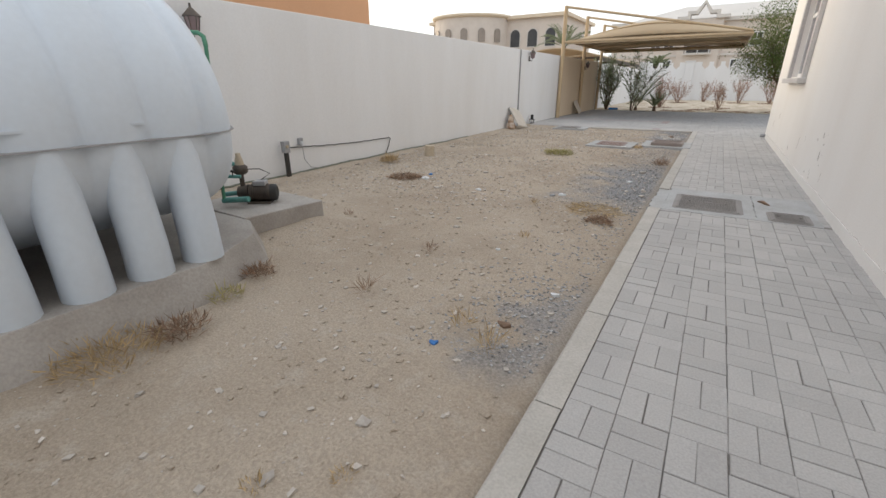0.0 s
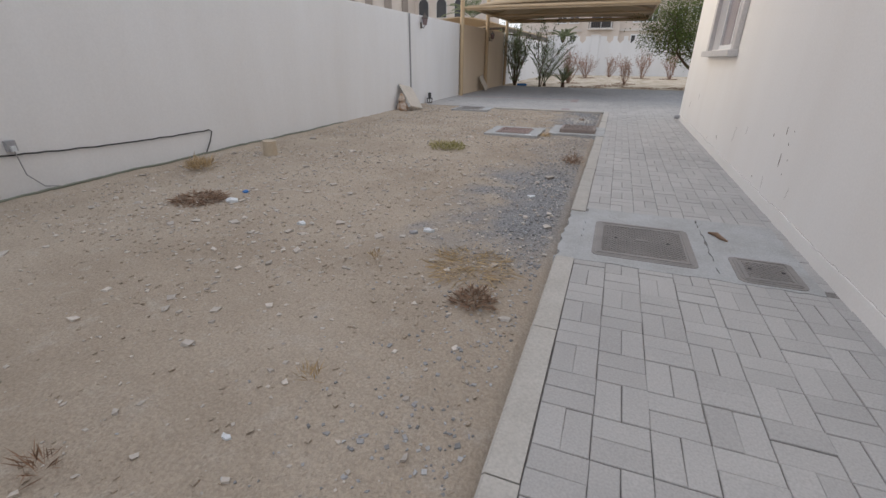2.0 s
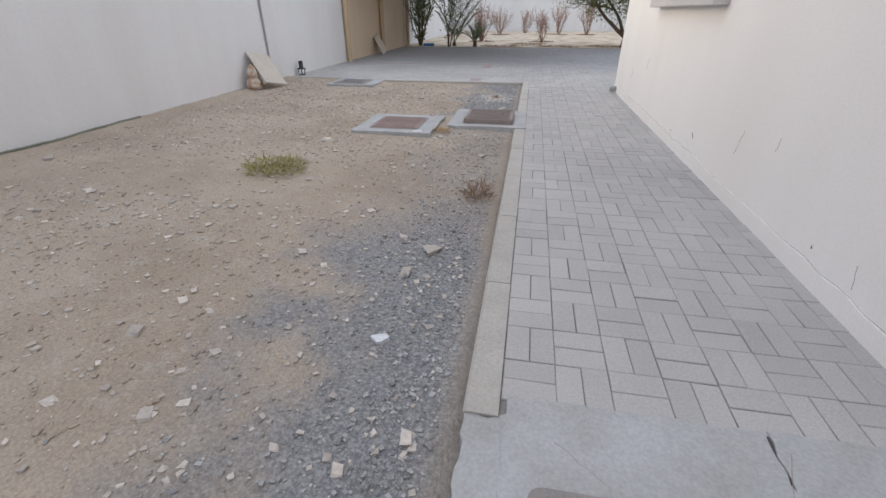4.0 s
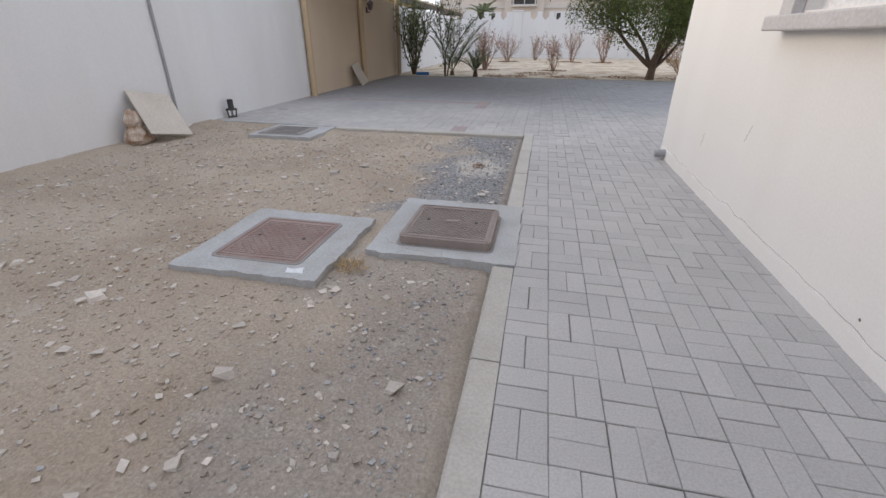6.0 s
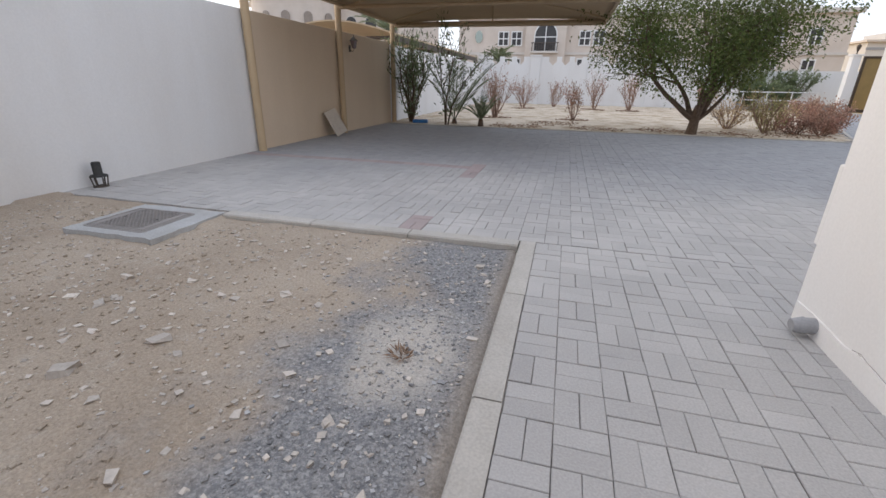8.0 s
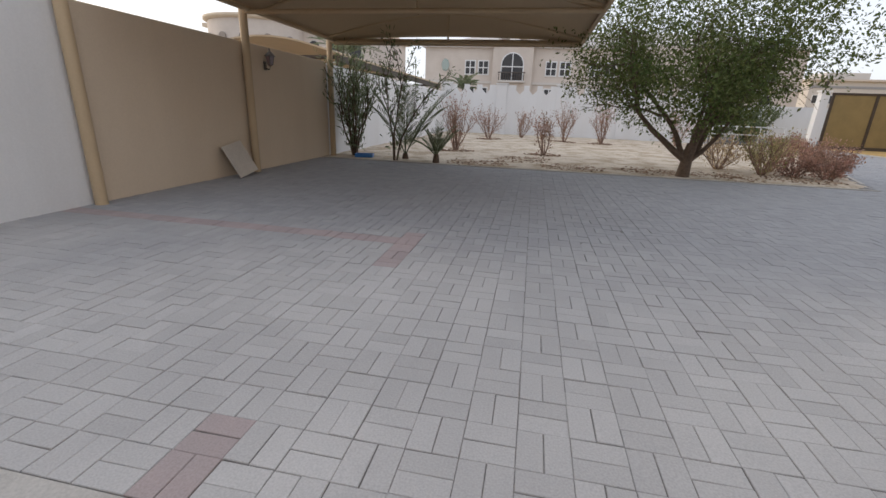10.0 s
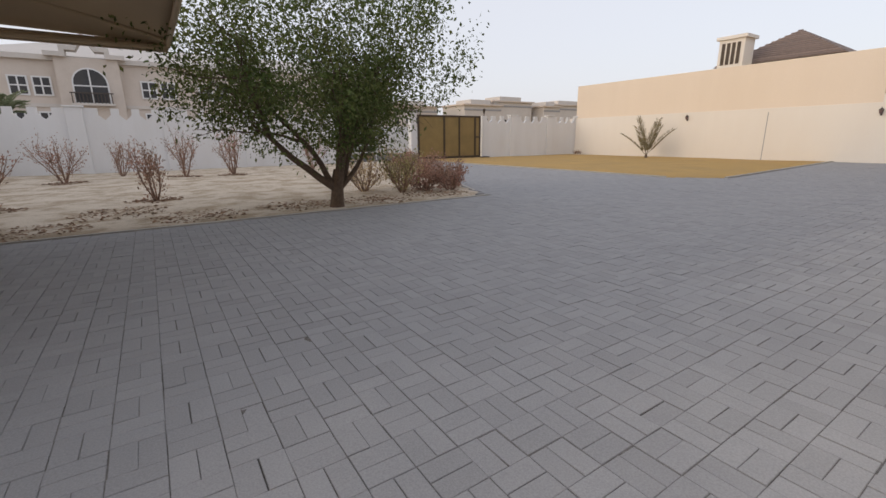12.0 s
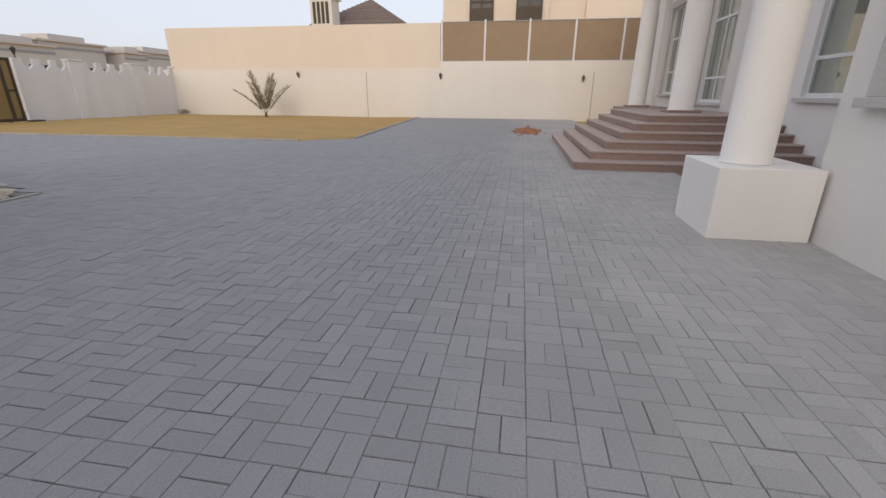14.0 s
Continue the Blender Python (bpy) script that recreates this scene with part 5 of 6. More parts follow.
extra = []
rr = np.random.default_rng(22)
while len(extra) < 1900:
    v = rr.normal(0, 1, 3)
    v = v / np.linalg.norm(v) * rr.uniform(0.12, 1.0) ** 0.5
    q = Vector((0.05 + 3.6 * v[0], 2.55 * v[1], 2.95 + 2.25 * v[2]))
    if noise.noise(q * 1.3) > -0.08 and crown(q):
        extra.append((q, Vector(v)))
part("trunk", wood, BARK, tree)
tagged(part("crown", leaves_on(twigs[::2] + extra, 14, 0.17, 0.088, 23, 0.3, crown), LEAF, tree, "dense small green leaves"), kind="stuff")


def bush(name, label, x, y, height, spread, stems, material, seed, leaf=0.08, per=5, narrow=0.3, bark=BARK, depth=1, category="shrub"):
    r = np.random.default_rng(seed)
    b = thing(name, label, category, (x, y, ground_height(x, y) if in_bed(x, y) else 0.0))
    wd, tw = Shape(), []
    for k in range(stems):
        a = 6.28 * k / stems + r.uniform(0, 1)
        d = Vector((math.cos(a) * spread / height, math.sin(a) * spread / height, 1)).normalized()
        branch(wd, tw, Vector((0.04 * math.cos(a), 0.04 * math.sin(a), -0.03)), d, height * r.uniform(0.45, 0.7), 0.012 + 0.006 * height, depth, r, 0.28, 0.35)
    part("branchwork", wd, bark, b)
    rr = np.random.default_rng(seed + 1)
    p, dd, L, W = [], [], [], []
    for q, way in tw:
        for _ in range(per):
            p.append(q + Vector(rr.normal(0, 0.075, 3)))
            dd.append(Vector(way) * 0.7 + Vector(rr.normal(0, 0.55, 3)))
            s = leaf * rr.uniform(0.6, 1.3)
            L.append(s)
            W.append(s * narrow)
    tagged(part("foliage", leaf_shape(p, dd, L, W, seed), material, b), kind="stuff")
    return b


def palm(name, label, x, y, height, fronds, length, material, seed, trunk=0.0, droop=0.5, z=None, leaf=0.22, wide=0.018, steep=0.6, bark=BARK):
    r = np.random.default_rng(seed)
    b = thing(name, label, "palm", (x, y, (ground_height(x, y) if z is None else z)))
    top = max(0.05, trunk)
    part("trunk", Shape().lathe([(0.10 + 0.02 * trunk, -0.05), (0.08 + 0.015 * trunk, top * 0.5), (0.06 + 0.02 * trunk, top)], n=10), bark, b)
    for k in range(fronds):
        a = 6.28 * k / fronds + r.uniform(-0.3, 0.3)
        el = steep + r.uniform(-0.25, 0.45)
        d = Vector((math.cos(a) * math.cos(el), math.sin(a) * math.cos(el), math.sin(el)))
        p = Vector((0, 0, top - 0.05))
        pts, ws, ls, dirs = [p.copy()], [], [], []
        n = 14
        ln = length * r.uniform(0.8, 1.1)
        for i in range(n):
            d = (d - Vector((0, 0, droop * 0.055 * (1 + i * 0.12)))).normalized()
            p = p + d * ln / n
            pts.append(p.copy())
        lf = []
        for i in range(3, n + 1):
            dd = (pts[i] - pts[i - 1]).normalized()
            side = dd.cross(Vector((0, 0, 1))).normalized()
            for s in (-1, 1):
                for off in (0, 0.5):
                    q = pts[i - 1].lerp(pts[i], off)
                    lf.append((q, dd * 0.75 + side * s + Vector((0, 0, 0.25)), leaf * (1.15 - 0.5 * abs(i / n - 0.5)) * r.uniform(0.85, 1.1)))
        fr = leaf_shape([q for q, _, _ in lf], [w for _, w, _ in lf], [l for _, _, l in lf], [wide] * len(lf), seed + k)
        fr.tube(pts, [0.012 * (1 - 0.8 * i / n) + 0.002 for i in range(n + 1)], 5)
        part("frond", fr, material, b)
    return b


bush("oleander", "tall grey-green oleander bush at the carport corner", -4.52, 26.95, 2.95, 0.85, 11, OLEANDER, 31, 0.20, 7, 0.17)
bush("young_tree", "slim young tree with sparse leaves", -3.13, 26.4, 2.7, 0.2, 3, OLEANDER, 33, 0.14, 12, 0.26, category="tree")
palm("date_palm", "small date palm with arching grey-green fronds", -2.98, 26.85, 1.9, 9, 2.0, PALMLEAF, 35, 0.15, 0.55, None, 0.36, 0.03, 1.05)
palm("young_palm", "knee-high young palm at the bed edge", -2.02, 26.45, 0.9, 11, 0.85, PALMLEAF, 36, 0.22, 0.6, None, 0.19, 0.02, 1.05)
for x, y, h, sp, n, sd, lab in ((-2.15, 30.2, 1.6, 0.4, 10, 41, "tall reddish dry shrub in the pale bed"), (-1.75, 37.7, 1.55, 0.5, 9, 42, "reddish dry shrub before the white wall"), (0.84, 30.2, 1.4, 0.5, 7, 43, "thin reddish dry shrub in the pale bed"), (2.0, 38.4, 1.8, 0.5, 8, 44, "reddish dry shrub before the white wall"), (3.75, 38.0, 1.7, 0.6, 9, 45, "reddish dry shrub before the white wall"), (7.6, 39.5, 1.6, 0.7, 9, 46, "reddish dry shrub before the white wall"), (-0.2, 40.6, 1.5, 0.5, 7, 49, "reddish dry shrub before the white wall")):
    bush("dry_shrub", lab, x, y, h, sp, n, DRYLEAF, sd, 0.08, 4, 0.4, DRYSTEM)
for x, y, h, sp, m_, sd in ((6.4, 27.9, 1.25, 0.9, WEED, 51), (5.6, 28.6, 0.95, 1.1, STRAW, 55), (7.0, 28.9, 0.95, 1.0, STRAW, 52)):
    bush("dry_shrub", "straggly brown and green shrub beside the tree", x, y, h, sp, 11, m_, sd, 0.075, 4, 0.4, DRYSTEM)
for x, y, h, sp, sd in ((7.75, 27.6, 0.72, 0.75, 53), (7.2, 28.0, 0.65, 0.9, 56), (8.35, 28.5, 0.75, 0.8, 54), (8.6, 29.8, 0.8, 1.0, 60)):
    bush("red_hedge", "low sprawling reddish dry hedge at the bed tip", x, y, h, sp, 10, DRYLEAF, sd, 0.08, 3, 0.5, DRYSTEM)
bush("red_hedge", "reddish dry hedge along the drive", 9.6, 32.0, 0.95, 1.2, 16, DRYLEAF, 57, 0.08, 4, 0.5, DRYSTEM)
bush("red_hedge", "reddish dry hedge along the drive", 10.6, 35.5, 0.95, 1.2, 16, DRYLEAF, 58, 0.08, 4, 0.5, DRYSTEM)
palm("desert_palm", "young dry palm in the yellow sand", 28.9, 34.9, 2.4, 10, 2.6, DRYPALM, 61, 0.2, 0.28, 0.03, 0.42, 0.05, 0.95)
tuft("dry_weed", "dry tuft at the wall corner", 33.2 - 3.0, 41.8, 120, 0.3, 0.35, DEADWEED, 63, 0.2, 0.02)
tray = Shape().box(-0.24, -0.16, 0, 0.24, 0.16, 0.015)
for a in ((-0.24, -0.16, 0.24, -0.145), (-0.24, 0.145, 0.24, 0.16), (-0.24, -0.145, -0.225, 0.145), (0.225, -0.145, 0.24, 0.145)):
    tray.box(a[0], a[1], 0.015, a[2], a[3], 0.09)
tr = solo("blue_tray", tray, BLUE, "blue plastic tray at the bed edge", "tray")
tr.matrix_basis = pose(-4.08, 26.6, 0.02, 0, 0, 12)
mounds = []
for k, (x, y) in enumerate(((-2.15, 30.2), (0.84, 30.2), (2.0, 38.4), (3.75, 38.0), (-1.75, 37.7))):
    tuft("leaf_litter", "brown leaf litter round a dry shrub", x, y, 220, 0.8, 0.12, DEADWEED, 140 + k, 0.95, 0.03, "leaf litter", 0.1)
for k, (x, y) in enumerate(((-1.0, 26.9), (1.5, 27.0), (3.4, 27.2), (5.2, 27.0), (7.0, 27.2), (0.2, 28.3))):
    tuft("leaf_litter", "brown leaf litter along the bed edge", x, y, 260, 1.1, 0.10, DEADWEED, 150 + k, 0.96, 0.028, "leaf litter", 0.1)
bed_edge = tagged(new("bed_edging"), "low concrete edging of the planting bed", "edging", kind="structure")
for k in range(13):
    part("edging_stone", Shape().box(-5.05 + k * 1.0, 26.10, -0.1, -4.055 + k * 1.0, 26.17, 0.012), KERB, bed_edge)
for k in range(16):
    y0 = 27.2 + k
    e0, e1 = 8.25 + (y0 - 27.2) * 0.4, 8.25 + (y0 - 26.2) * 0.4
    part("edging_stone", Shape().prism([(e0, y0), (e0 + 0.09, y0), (e1 + 0.09, y0 + 0.99), (e1, y0 + 0.99)], -0.1, 0.012), KERB, bed_edge)
sand_edge = tagged(new("sand_edging"), "low concrete edging of the yellow sand", "edging", kind="structure")
for k in range(17):
    part("edging_stone", Shape().box(15.82, 26.0 + k, -0.1, 15.9, 26.99 + k, 0.05), KERB, sand_edge)
for k in range(14):
    x = 17.1 + k
    part("edging_stone", Shape().box(x, 24.55 + 0.075 * k, -0.1, x + 0.99, 24.64 + 0.075 * k, 0.05), KERB, sand_edge)
solo("rubble_heap", stones(320, lambda r: (21.6 + r.normal(0, 0.8), 18.75 + r.normal(0, 0.22)), lambda r: 0.04 + 0.06 * r.uniform(), 0.6, 66), REDEARTH, "heap of red brick rubble behind the steps", "rubble", kind="stuff").location.z = 0.09

# ---- neighbours and distance ----
def arched(x0, x1, z0, z1, n=10):
    cx, r = (x0 + x1) / 2, (x1 - x0) / 2
    return [(x0, z0), (x1, z0)] + [(cx + r * math.cos(math.pi * k / n), z1 - r + r * math.sin(math.pi * k / n)) for k in range(n + 1)]


def far_window(parent, axis, at, depth, x0, x1, z0, z1, arch=False, bars=True, frame_mat=UPVC):
    """A framed window set on a far facade, with real depth; depth points outward."""
    w_ = new("window")
    w_.parent = parent
    grow = lambda g: arched(x0 - g, x1 + g, z0 - g, z1 + g) if arch else [(x0 - g, z0 - g), (x1 + g, z0 - g), (x1 + g, z1 + g), (x0 - g, z1 + g)]
    part("frame", Shape().prism(grow(0.14), at, at + depth * 0.12, axis), frame_mat, w_)
    part("pane", Shape().prism(grow(0.0), at + depth * 0.121, at + depth * 0.135, axis), DARKGLASS, w_)
    if bars:
        cx, cz = (x0 + x1) / 2, (z0 + z1) / 2
        for poly in ([(cx - 0.06, z0), (cx + 0.06, z0), (cx + 0.06, z1), (cx - 0.06, z1)], [(x0, cz - 0.06), (cx - 0.06, cz - 0.06), (cx - 0.06, cz + 0.06), (x0, cz + 0.06)], [(cx + 0.06, cz - 0.06), (x1, cz - 0.06), (x1, cz + 0.06), (cx + 0.06, cz + 0.06)]):
            part("bar", Shape().prism(poly, at + depth * 0.136, at + depth * 0.18, axis), frame_mat, w_)
    return w_


def hip_roof(x0, y0, x1, y1, z, h):
    g = min(x1 - x0, y1 - y0) / 2
    if x1 - x0 > y1 - y0:
        a, b = (x0 + g, (y0 + y1) / 2, z + h), (x1 - g, (y0 + y1) / 2, z + h)
    else:
        a, b = ((x0 + x1) / 2, y0 + g, z + h), ((x0 + x1) / 2, y1 - g, z + h)
    sh = Shape()
    if x1 - x0 > y1 - y0:
        sh.add([(x0, y0, z), (x1, y0, z), (x1, y1, z), (x0, y1, z), a, b], [(0, 1, 5, 4), (1, 2, 5), (2, 3, 4, 5), (3, 0, 4), (3, 2, 1, 0)])
    else:
        sh.add([(x0, y0, z), (x1, y0, z), (x1, y1, z), (x0, y1, z), a, b], [(0, 1, 4), (1, 2, 5, 4), (2, 3, 5), (3, 0, 4, 5), (3, 2, 1, 0)])
    return sh


north = thing("far_villa", "pale two-storey villa with a central gable across the street", "house", (0, 0, 0))
part("wall", Shape().box(-14.3, 75, -0.1, 30, 92, 9.0), STONE, north)
part("cornice", Shape().box(-14.7, 74.6, 9.0, 30.4, 92.4, 9.45), PALE, north)
part("roof", hip_roof(-13.5, 75.8, 29.2, 91, 9.45, 2.6), PALE, north)
part("bay", Shape().box(-5.4, 74.2, -0.1, -0.4, 75, 9.3), STONE, north)
part("gable", Shape().prism([(-6.0, 9.3), (-4.4, 9.3), (-4.4, 9.9), (-3.6, 9.9), (-2.9, 11.1), (-2.2, 9.9), (-1.4, 9.9), (-1.4, 9.3), (0.2, 9.3), (0.2, 9.7), (-1.0, 9.7), (-1.0, 10.3), (-2.0, 10.3), (-2.9, 11.6), (-3.8, 10.3), (-4.8, 10.3), (-4.8, 9.7), (-6.0, 9.7)], 73.8, 75.2, "y"), PALE, north)
part("bay", Shape().box(13.6, 74.2, -0.1, 18.6, 75, 9.3), STONE, north)
far_window(north, "y", 74.2, -1, -4.2, -1.6, 5.2, 8.3, True)
part("balcony", Shape().box(-4.6, 73.4, 4.9, -1.2, 74.05, 5.1), PALE, north)
for k in range(12):
    part("baluster", Shape().box(-4.5 + k * 0.28, 73.45, 5.1, -4.42 + k * 0.28, 73.53, 6.0), DARKMETAL, north)
part("balcony_rail", Shape().box(-4.6, 73.42, 6.0, -1.2, 73.56, 6.1), DARKMETAL, north)
for x in (-8.9, -7.2, 1.3, 3.0, 6.6, 8.3, 11.0, 20.5, 22.2, 26.0):
    far_window(north, "y", 75, -1, x, x + 1.15, 5.9, 7.4)
    far_window(north, "y", 75, -1, x, x + 1.15, 2.2, 4.2)
part("oval_window", Shape().prism([(-11.6 + 0.5 * math.cos(0.3927 * k), 6.9 + 0.75 * math.sin(0.3927 * k)) for k in range(16)], 74.88, 75, "y"), GLASS, north)
part("string_course", Shape().box(-14.4, 74.85, 4.75, 30.1, 75, 5.05), PALE, north)

west = thing("far_villa", "beige villa with arched windows beyond the white wall", "house", (0, 0, 0))
part("wall", Shape().box(-46, 75, -0.1, -22, 92, 11.2), STONE, west)
part("drum", Shape().lathe([(6.5, -0.1), (6.5, 11.3)], -38, 75, n=32), STONE, west)
part("cornice", Shape().lathe([(6.6, 11.3), (7.0, 11.5), (7.0, 11.8), (6.4, 11.8)], -38, 75, n=32), TAN, west, "yellowish roof edge")
part("cornice", Shape().box(-46.6, 74.4, 11.2, -21.4, 92.6, 11.7), TAN, west)
for a in (-150, -125, -100, -75, -50, -25):
    c, s = math.cos(radians(a)), math.sin(radians(a))
    w_ = part("arched_window", Shape().prism(arched(-0.55, 0.55, 7.7, 9.7), -0.15, 0.0, "y"), FARPANE, west)
    w_.matrix_basis = pose(-38 + 6.55 * c, 75 + 6.55 * s, 0, 0, 0, a + 90)
for x in (-30, -27, -24):
    far_window(west, "y", 75, -1, x - 0.8, x + 0.8, 7.0, 9.6, True, False, PALE)
palm("street_palm", "tall palm tree beyond the boundary wall", -12.6, 45.0, 6.5, 22, 2.6, PALMLEAF, 71, 4.6, 0.7, 0.0, 0.5, 0.05, 0.7)

palm("street_palm", "small palm behind the north wall", -4.5, 46.2, 3.6, 16, 1.4, PALMLEAF, 72, 2.7, 0.8, 0.0, 0.4, 0.05, 0.7)

orange = thing("orange_building", "plain orange rendered building beyond the white wall", "building", (0, 0, 0))
part("wall", Shape().box(-22, -8, -0.1, -9.0, 12.3, 7.5), ORANGE, orange)
part("parapet", Shape().box(-22.1, -8.1, 7.5, -8.9, 12.4, 8.0), ORANGE, orange)

eastb = thing("neighbour_villa", "tall peach villa with arched windows behind the wall", "house", (0, 0, 0))
part("wall", Shape().box(37, -6, -0.1, 54, 25, 11.8), PEACH, eastb)
part("bay", Shape().box(36.4, 6.0, -0.1, 37, 15.2, 11.8), PEACH, eastb)
part("bay", Shape().box(36.75, 17.6, -0.1, 37, 20.3, 11.8), PEACH, eastb)
part("cornice", Shape().box(36.2, -6.4, 11.8, 54.4, 25.4, 12.3), WARMWHITE, eastb)
part("band", Shape().box(36.85, 23.3, 9.9, 37, 24.9, 10.2), WARMWHITE, eastb)
for y0, y1, z1, at in ((21.55, 22.95, 9.0, 37), (18.2, 19.7, 9.6, 36.75), (9.5, 11, 9.6, 36.4)):
    far_window(eastb, "x", at, -1, y0, y1, 6.0, z1, True, True, GATEBROWN)
    part("railing", Shape().box(at - 0.28, y0 - 0.1, 6.0, at - 0.2, y1 + 0.1, 7.1), GATEBROWN, eastb)
tile = thing("neighbour_house", "low house with a grey-brown tiled hip roof", "house", (0, 0, 0))
part("wall", Shape().box(45.5, 30.3, -0.1, 56, 38.8, 7.4), WARMWHITE, tile)
part("roof", hip_roof(45, 29.8, 56.5, 39.2, 7.4, 2.9), TILE, tile)
for k in range(14):
    t = (k + 0.5) / 14
    y0, y1, x = 29.8 + 4.7 * t, 39.2 - 4.7 * t, 45 + 4.7 * t
    part("tile_course", Shape().prism([(x - 0.06, 7.44 + 2.9 * t), (x + 0.10, 7.50 + 2.9 * t), (x + 0.10, 7.40 + 2.9 * t), (x - 0.06, 7.38 + 2.9 * t)], y0, y1, "y"), TILE, tile)
part("vent_tower", Shape().box(43.2, 36.0, -0.1, 44.9, 38.0, 9.3), WARMWHITE, tile)
part("vent_cap", Shape().box(43.0, 35.8, 9.3, 45.1, 38.2, 9.55), WARMWHITE, tile)
for k in range(4):
    part("louvre", Shape().box(43.14, 36.3 + k * 0.4, 7.3, 43.19, 36.55 + k * 0.4, 9.0), GATEBROWN, tile)

nb = thing("neighbour_carport", "brown curved carport roof behind the white wall", "carport", (0, 0, 0))
for y0, y1 in ((28.4, 35.2), (35.8, 43.2)):
    arc = [(-11 + 5.5 * k / 12, 2.75 + 0.55 * math.sin(math.pi * k / 12) + 0.1 * k / 12) for k in range(13)]
    cs = Shape().prism(arc + [(x, z - 0.05) for x, z in reversed(arc)], y0, y1, "y")
    part("roof", cs, FABRIC, nb)
    for y in (y0 + 0.1, y1 - 0.1):
        part("post", Shape().tube([(-5.65, y, -0.1), (-5.65, y, 2.8)], 0.06, 10), GATEBROWN, nb)
        part("beam", Shape().tube([(-11, y, 2.7), (-5.5, y, 2.75)], 0.06, 8), GATEBROWN, nb)
    part("edge_beam", Shape().box(-5.62, y0, 2.6, -5.5, y1, 2.8), GATEBROWN, nb)

solo("street_wall", Shape().box(-60, 61, -0.1, 95, 61.25, 2.7), WHITE, "low white wall across the street", "wall", kind="structure")
for k, (x, y, w_, h, z0) in enumerate(((97, 148, 17, 12.5, 0), (112, 150, 20, 14.3, 0), (135, 146, 9, 12.8, 0), (146, 152, 24, 14.2, 0), (176, 150, 26, 13.5, 0), (70, 152, 18, 11.5, 0))):
    h += 2.0
    f = thing("distant_house", "distant pale flat-roofed house on the horizon", "house", (x, y, 0), "distant houses")
    part("wall", Shape().box(0, 0, -0.1, w_, 14, h - 1.5), PALE, f)
    part("band", Shape().box(-0.15, -0.15, h - 3.3, w_ + 0.15, 0, h - 2.7), GREYPL, f)
    part("roof_edge", Shape().box(-0.8, -0.8, h - 1.5, w_ + 0.8, 14.8, h - 1.0), STONE, f)
    part("roof_room", Shape().box(w_ * 0.2, 1, h - 1.0, w_ * 0.75, 10, h + 0.6), PALE, f)
    for q in range(int(w_ // 4)):
        far_window(f, "y", 0, -1, 1.2 + q * 4, 2.6 + q * 4, 6.5, 8.4, False, False)
for k, (x, y, h) in enumerate(((11.6, 49.5, 1.6), (13.2, 50.2, 1.9), (14.8, 49.0, 1.5), (16.4, 60.0, 3.2), (12.5, 59.5, 2.8), (19.5, 59.8, 3.0))):
    bush("street_shrub", "green shrub beside the street", x, y, h, h * 0.7, 14, OLEANDER, 160 + k, 0.2, 8, 0.45)
rail = thing("street_rail", "low pale metal rail beside the street", "rail", (10.4, 47.0, -0.1))
for k in range(5):
    part("post", Shape().tube([(k * 1.4, 0, 0), (k * 1.4, 0, 1.15)], 0.035, 8), UPVC, rail)
for z in (0.6, 1.1):
    part("bar", Shape().tube([(0, 0, z), (5.6, 0, z)], 0.03, 8), UPVC, rail)

# ---- paving ----
def paver_mesh(L, W, dz=0.0):
    """Top, bevel and sides of one paver, lying along x, centred."""
    a, b, c = L / 2 - 0.0016, W / 2 - 0.0016, 0.0028
    vs = [(x * (a - c), y * (b - c), 0.0 + dz) for x, y in ((-1, -1), (1, -1), (1, 1), (-1, 1))]
    vs += [(x * a, y * b, -0.003 + dz) for x, y in ((-1, -1), (1, -1), (1, 1), (-1, 1))]
    vs += [(x * a, y * b, -0.03 + dz) for x, y in ((-1, -1), (1, -1), (1, 1), (-1, 1))]
    fs = [(0, 1, 2, 3)]
    for r in (4, 8):
        fs += [(r - 4 + i, r + i, r + (i + 1) % 4, r - 4 + (i + 1) % 4) for i in range(4)]
    return vs, fs


def is_red(x, y):
    """Modules of the faded parking lines."""
    if abs(x + 0.82) < MODULE / 2 and (18.6 < y < 19.7 or 16.0 < y < 16.45):
        return True
    return abs(y - 19.2) < MODULE / 2 and x < -0.75


APRONS = [(0.45, 6.02, 1.92, 7.2), (-0.7, 11.2, 0.42, 12.84)]


def paved(x, y):
    """Where the centre of a paver may lie."""
    if any(a < x < c and b < y < d for a, b, c, d in APRONS):
        return False
    if 0.42 < x < 2.06 and -2.6 < y < 16.02:
        return True
    if 2.06 <= x < 4.7 and 15.2 < y < 16.15:
        return True
    if y < 16.02:
        return False
    if -5.1 < x < 30.9 and y < 26.12:
        if in_sand_east(x, y) or (11.95 < x < 18.5 and y < 17.85) or (18.5 <= x < 22.5 and y < 15.25) or (x > 2.03 and y < 16.02) or (7.65 < x < 8.35 and y < 16.9):
            return False
        return True
    return y < 43.4 and not in_bed(x, y) and not in_sand_east(x - 0.12, y) and 8 < x < 16


tone = np.random.default_rng(3)


def course(k):
    """Joint lines across the path, counted from the row beside the first lid; the rows were laid from both ends."""
    if k <= 0:
        return 7.72 + 0.2294 * k
    return 7.72 + 0.2368 * k if k <= 22 else 12.93 + 0.2245 * (k - 22)


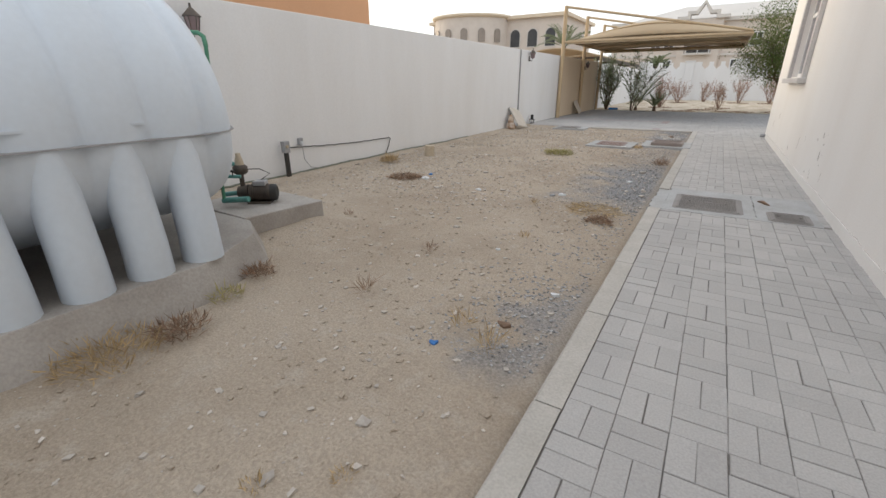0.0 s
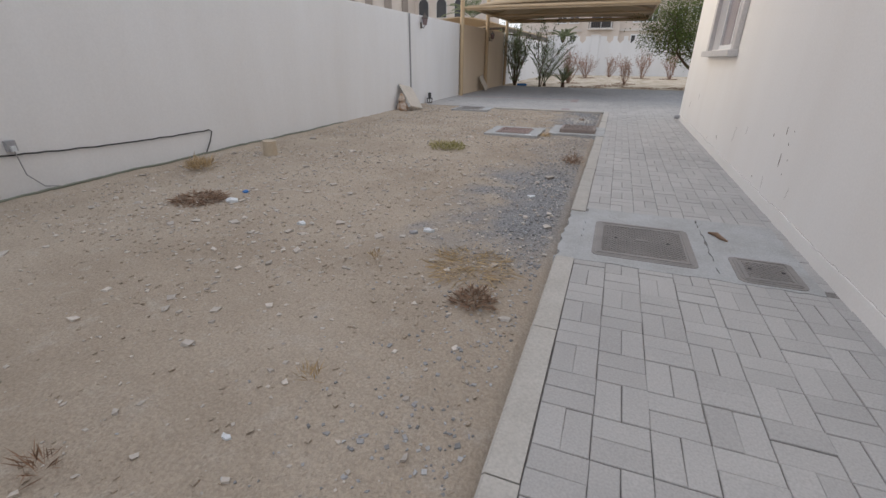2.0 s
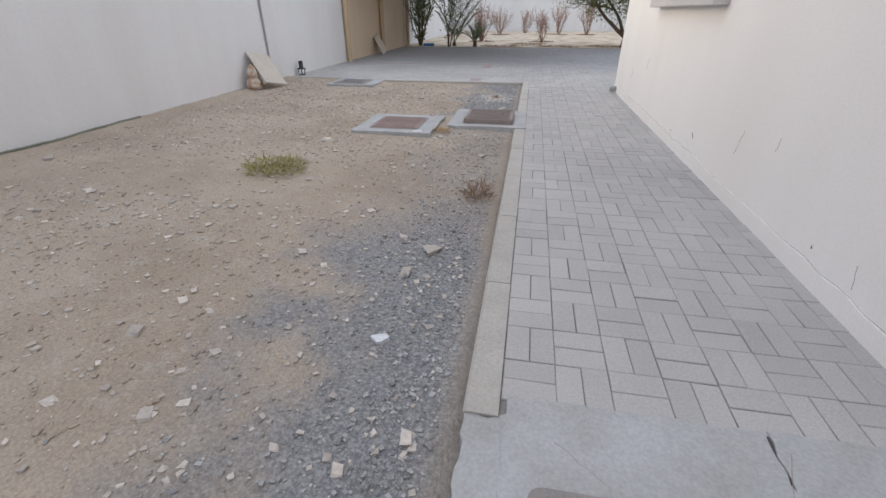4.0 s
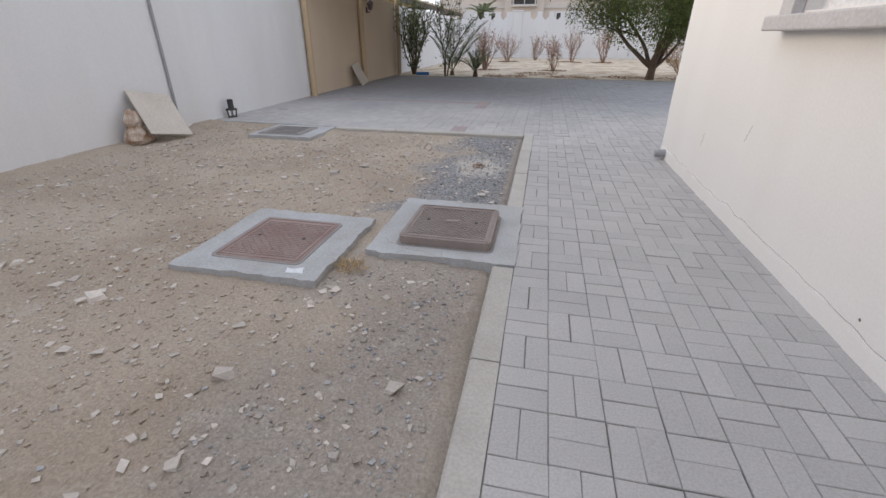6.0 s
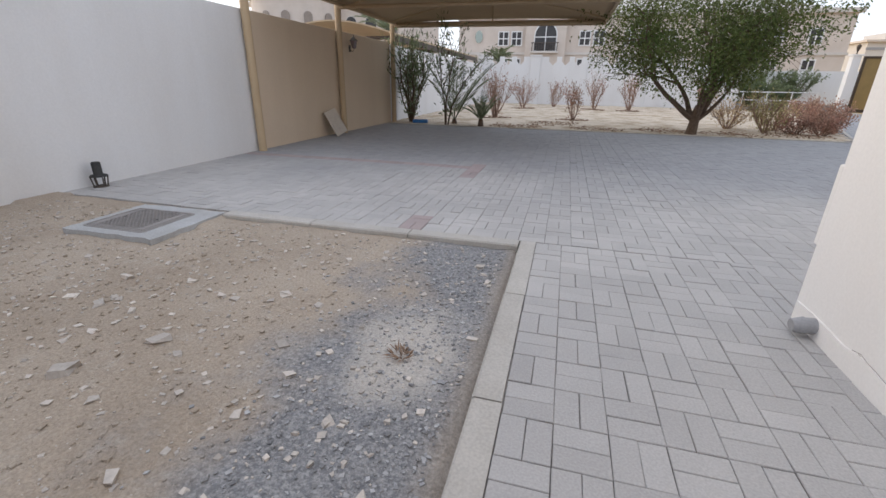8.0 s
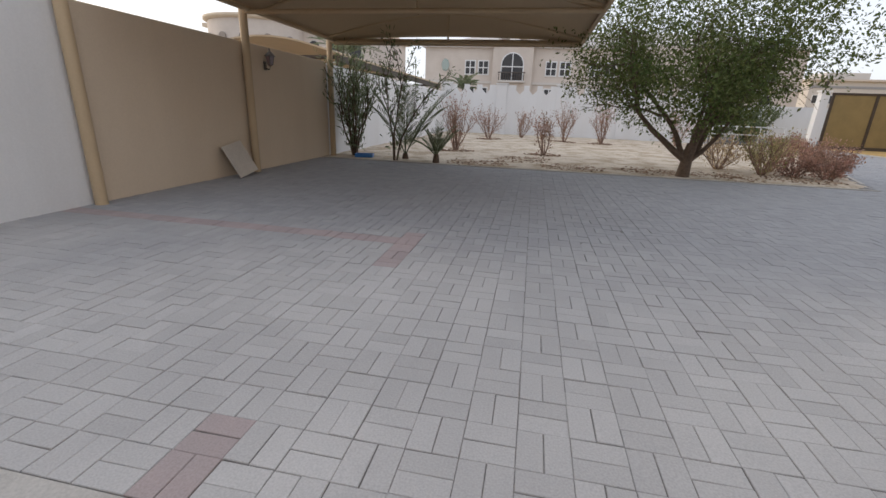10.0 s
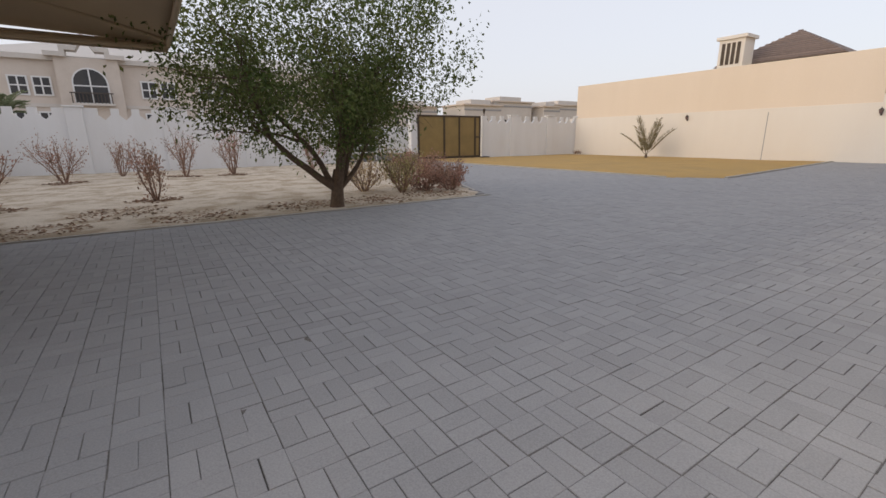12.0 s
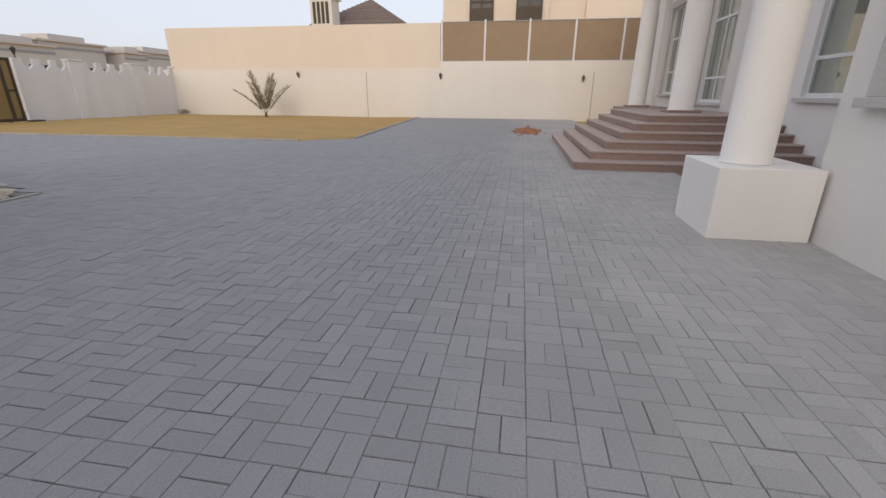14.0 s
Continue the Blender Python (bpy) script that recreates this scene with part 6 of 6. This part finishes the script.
# cells of the basket weave: x and y of both sides, and which way the pair lies
cells = []
for k in range(-45, 37):
    for i in range(8):
        cells.append((0.424 + 0.2145 * i, min(0.424 + 0.2145 * (i + 1), 2.083), course(k), min(course(k + 1), 16.0), (i + k) % 2 == 0))
for j in range(-13, 108):
    for i in range(-41, 119):
        cells.append((4.133 + MODULE * i, 4.133 + MODULE * (i + 1), 18.968 + MODULE * j, 18.968 + MODULE * (j + 1), (i + j) % 2 == 0))
for j in range(-17, -13):
    for i in range(-9, 3):
        cells.append((4.133 + MODULE * i, 4.133 + MODULE * (i + 1), 18.968 + MODULE * j, 18.968 + MODULE * (j + 1), (i + j) % 2 == 0))
shapes = {"near": Shape(), "far": Shape()}
single = {}
pieces = []
for x0, x1, y0, y1, flat in cells:
    if x1 < 2.1 and y0 < 6.0 < y1:
        y1 = 6.04
    cx, cy, w_, h_ = (x0 + x1) / 2, (y0 + y1) / 2, x1 - x0, y1 - y0
    if h_ < 0.05 or not paved(cx, cy):
        continue
    red = is_red(cx, cy)
    for s in (-1, 1):
        px, py = (cx, cy + s * h_ / 4) if flat else (cx + s * w_ / 4, cy)
        L, W = (w_, h_ / 2) if flat else (h_, w_ / 2)
        dz = float(tone.normal(0, 0.0014)) + 0.006 * wobble(px, py, 0.5, 20)
        tilt = tone.normal(0, 0.006, 2)
        turn = float(tone.normal(0, 0.006))
        px, py = px + float(tone.normal(0, 0.0011)), py + float(tone.normal(0, 0.0011))
        if 0.42 < px < 2.06 and 7.2 < py < 11.5 and len(pieces) < 300:
            kind_ = (round(L, 3), round(W, 3))
            if kind_ not in single:
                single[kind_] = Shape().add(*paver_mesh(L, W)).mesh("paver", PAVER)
            pieces.append((px, py, dz, flat, tilt, turn, single[kind_]))
            continue
        vs, fs = paver_mesh(L, W)
        if not flat:
            vs = [(-y, x, z) for x, y, z in vs]
        vs = [(x + px - turn * y, y + py + turn * x, z + dz + x * tilt[0] + y * tilt[1]) for x, y, z in vs]
        shapes["near" if py < 16.02 else "far"].add(vs, fs, 1 if red else 0)
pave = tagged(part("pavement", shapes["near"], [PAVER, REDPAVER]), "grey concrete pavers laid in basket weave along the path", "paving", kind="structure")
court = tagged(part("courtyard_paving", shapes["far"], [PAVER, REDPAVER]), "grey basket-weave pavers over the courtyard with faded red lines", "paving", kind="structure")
for px, py, dz, flat, tilt, turn, data in pieces:
    ob = new("paver", data)
    ob.parent = pave
    ob.matrix_basis = Matrix.LocRotScale((px, py, dz), Euler((tilt[1], -tilt[0], turn + (0 if flat else math.pi / 2))), None)
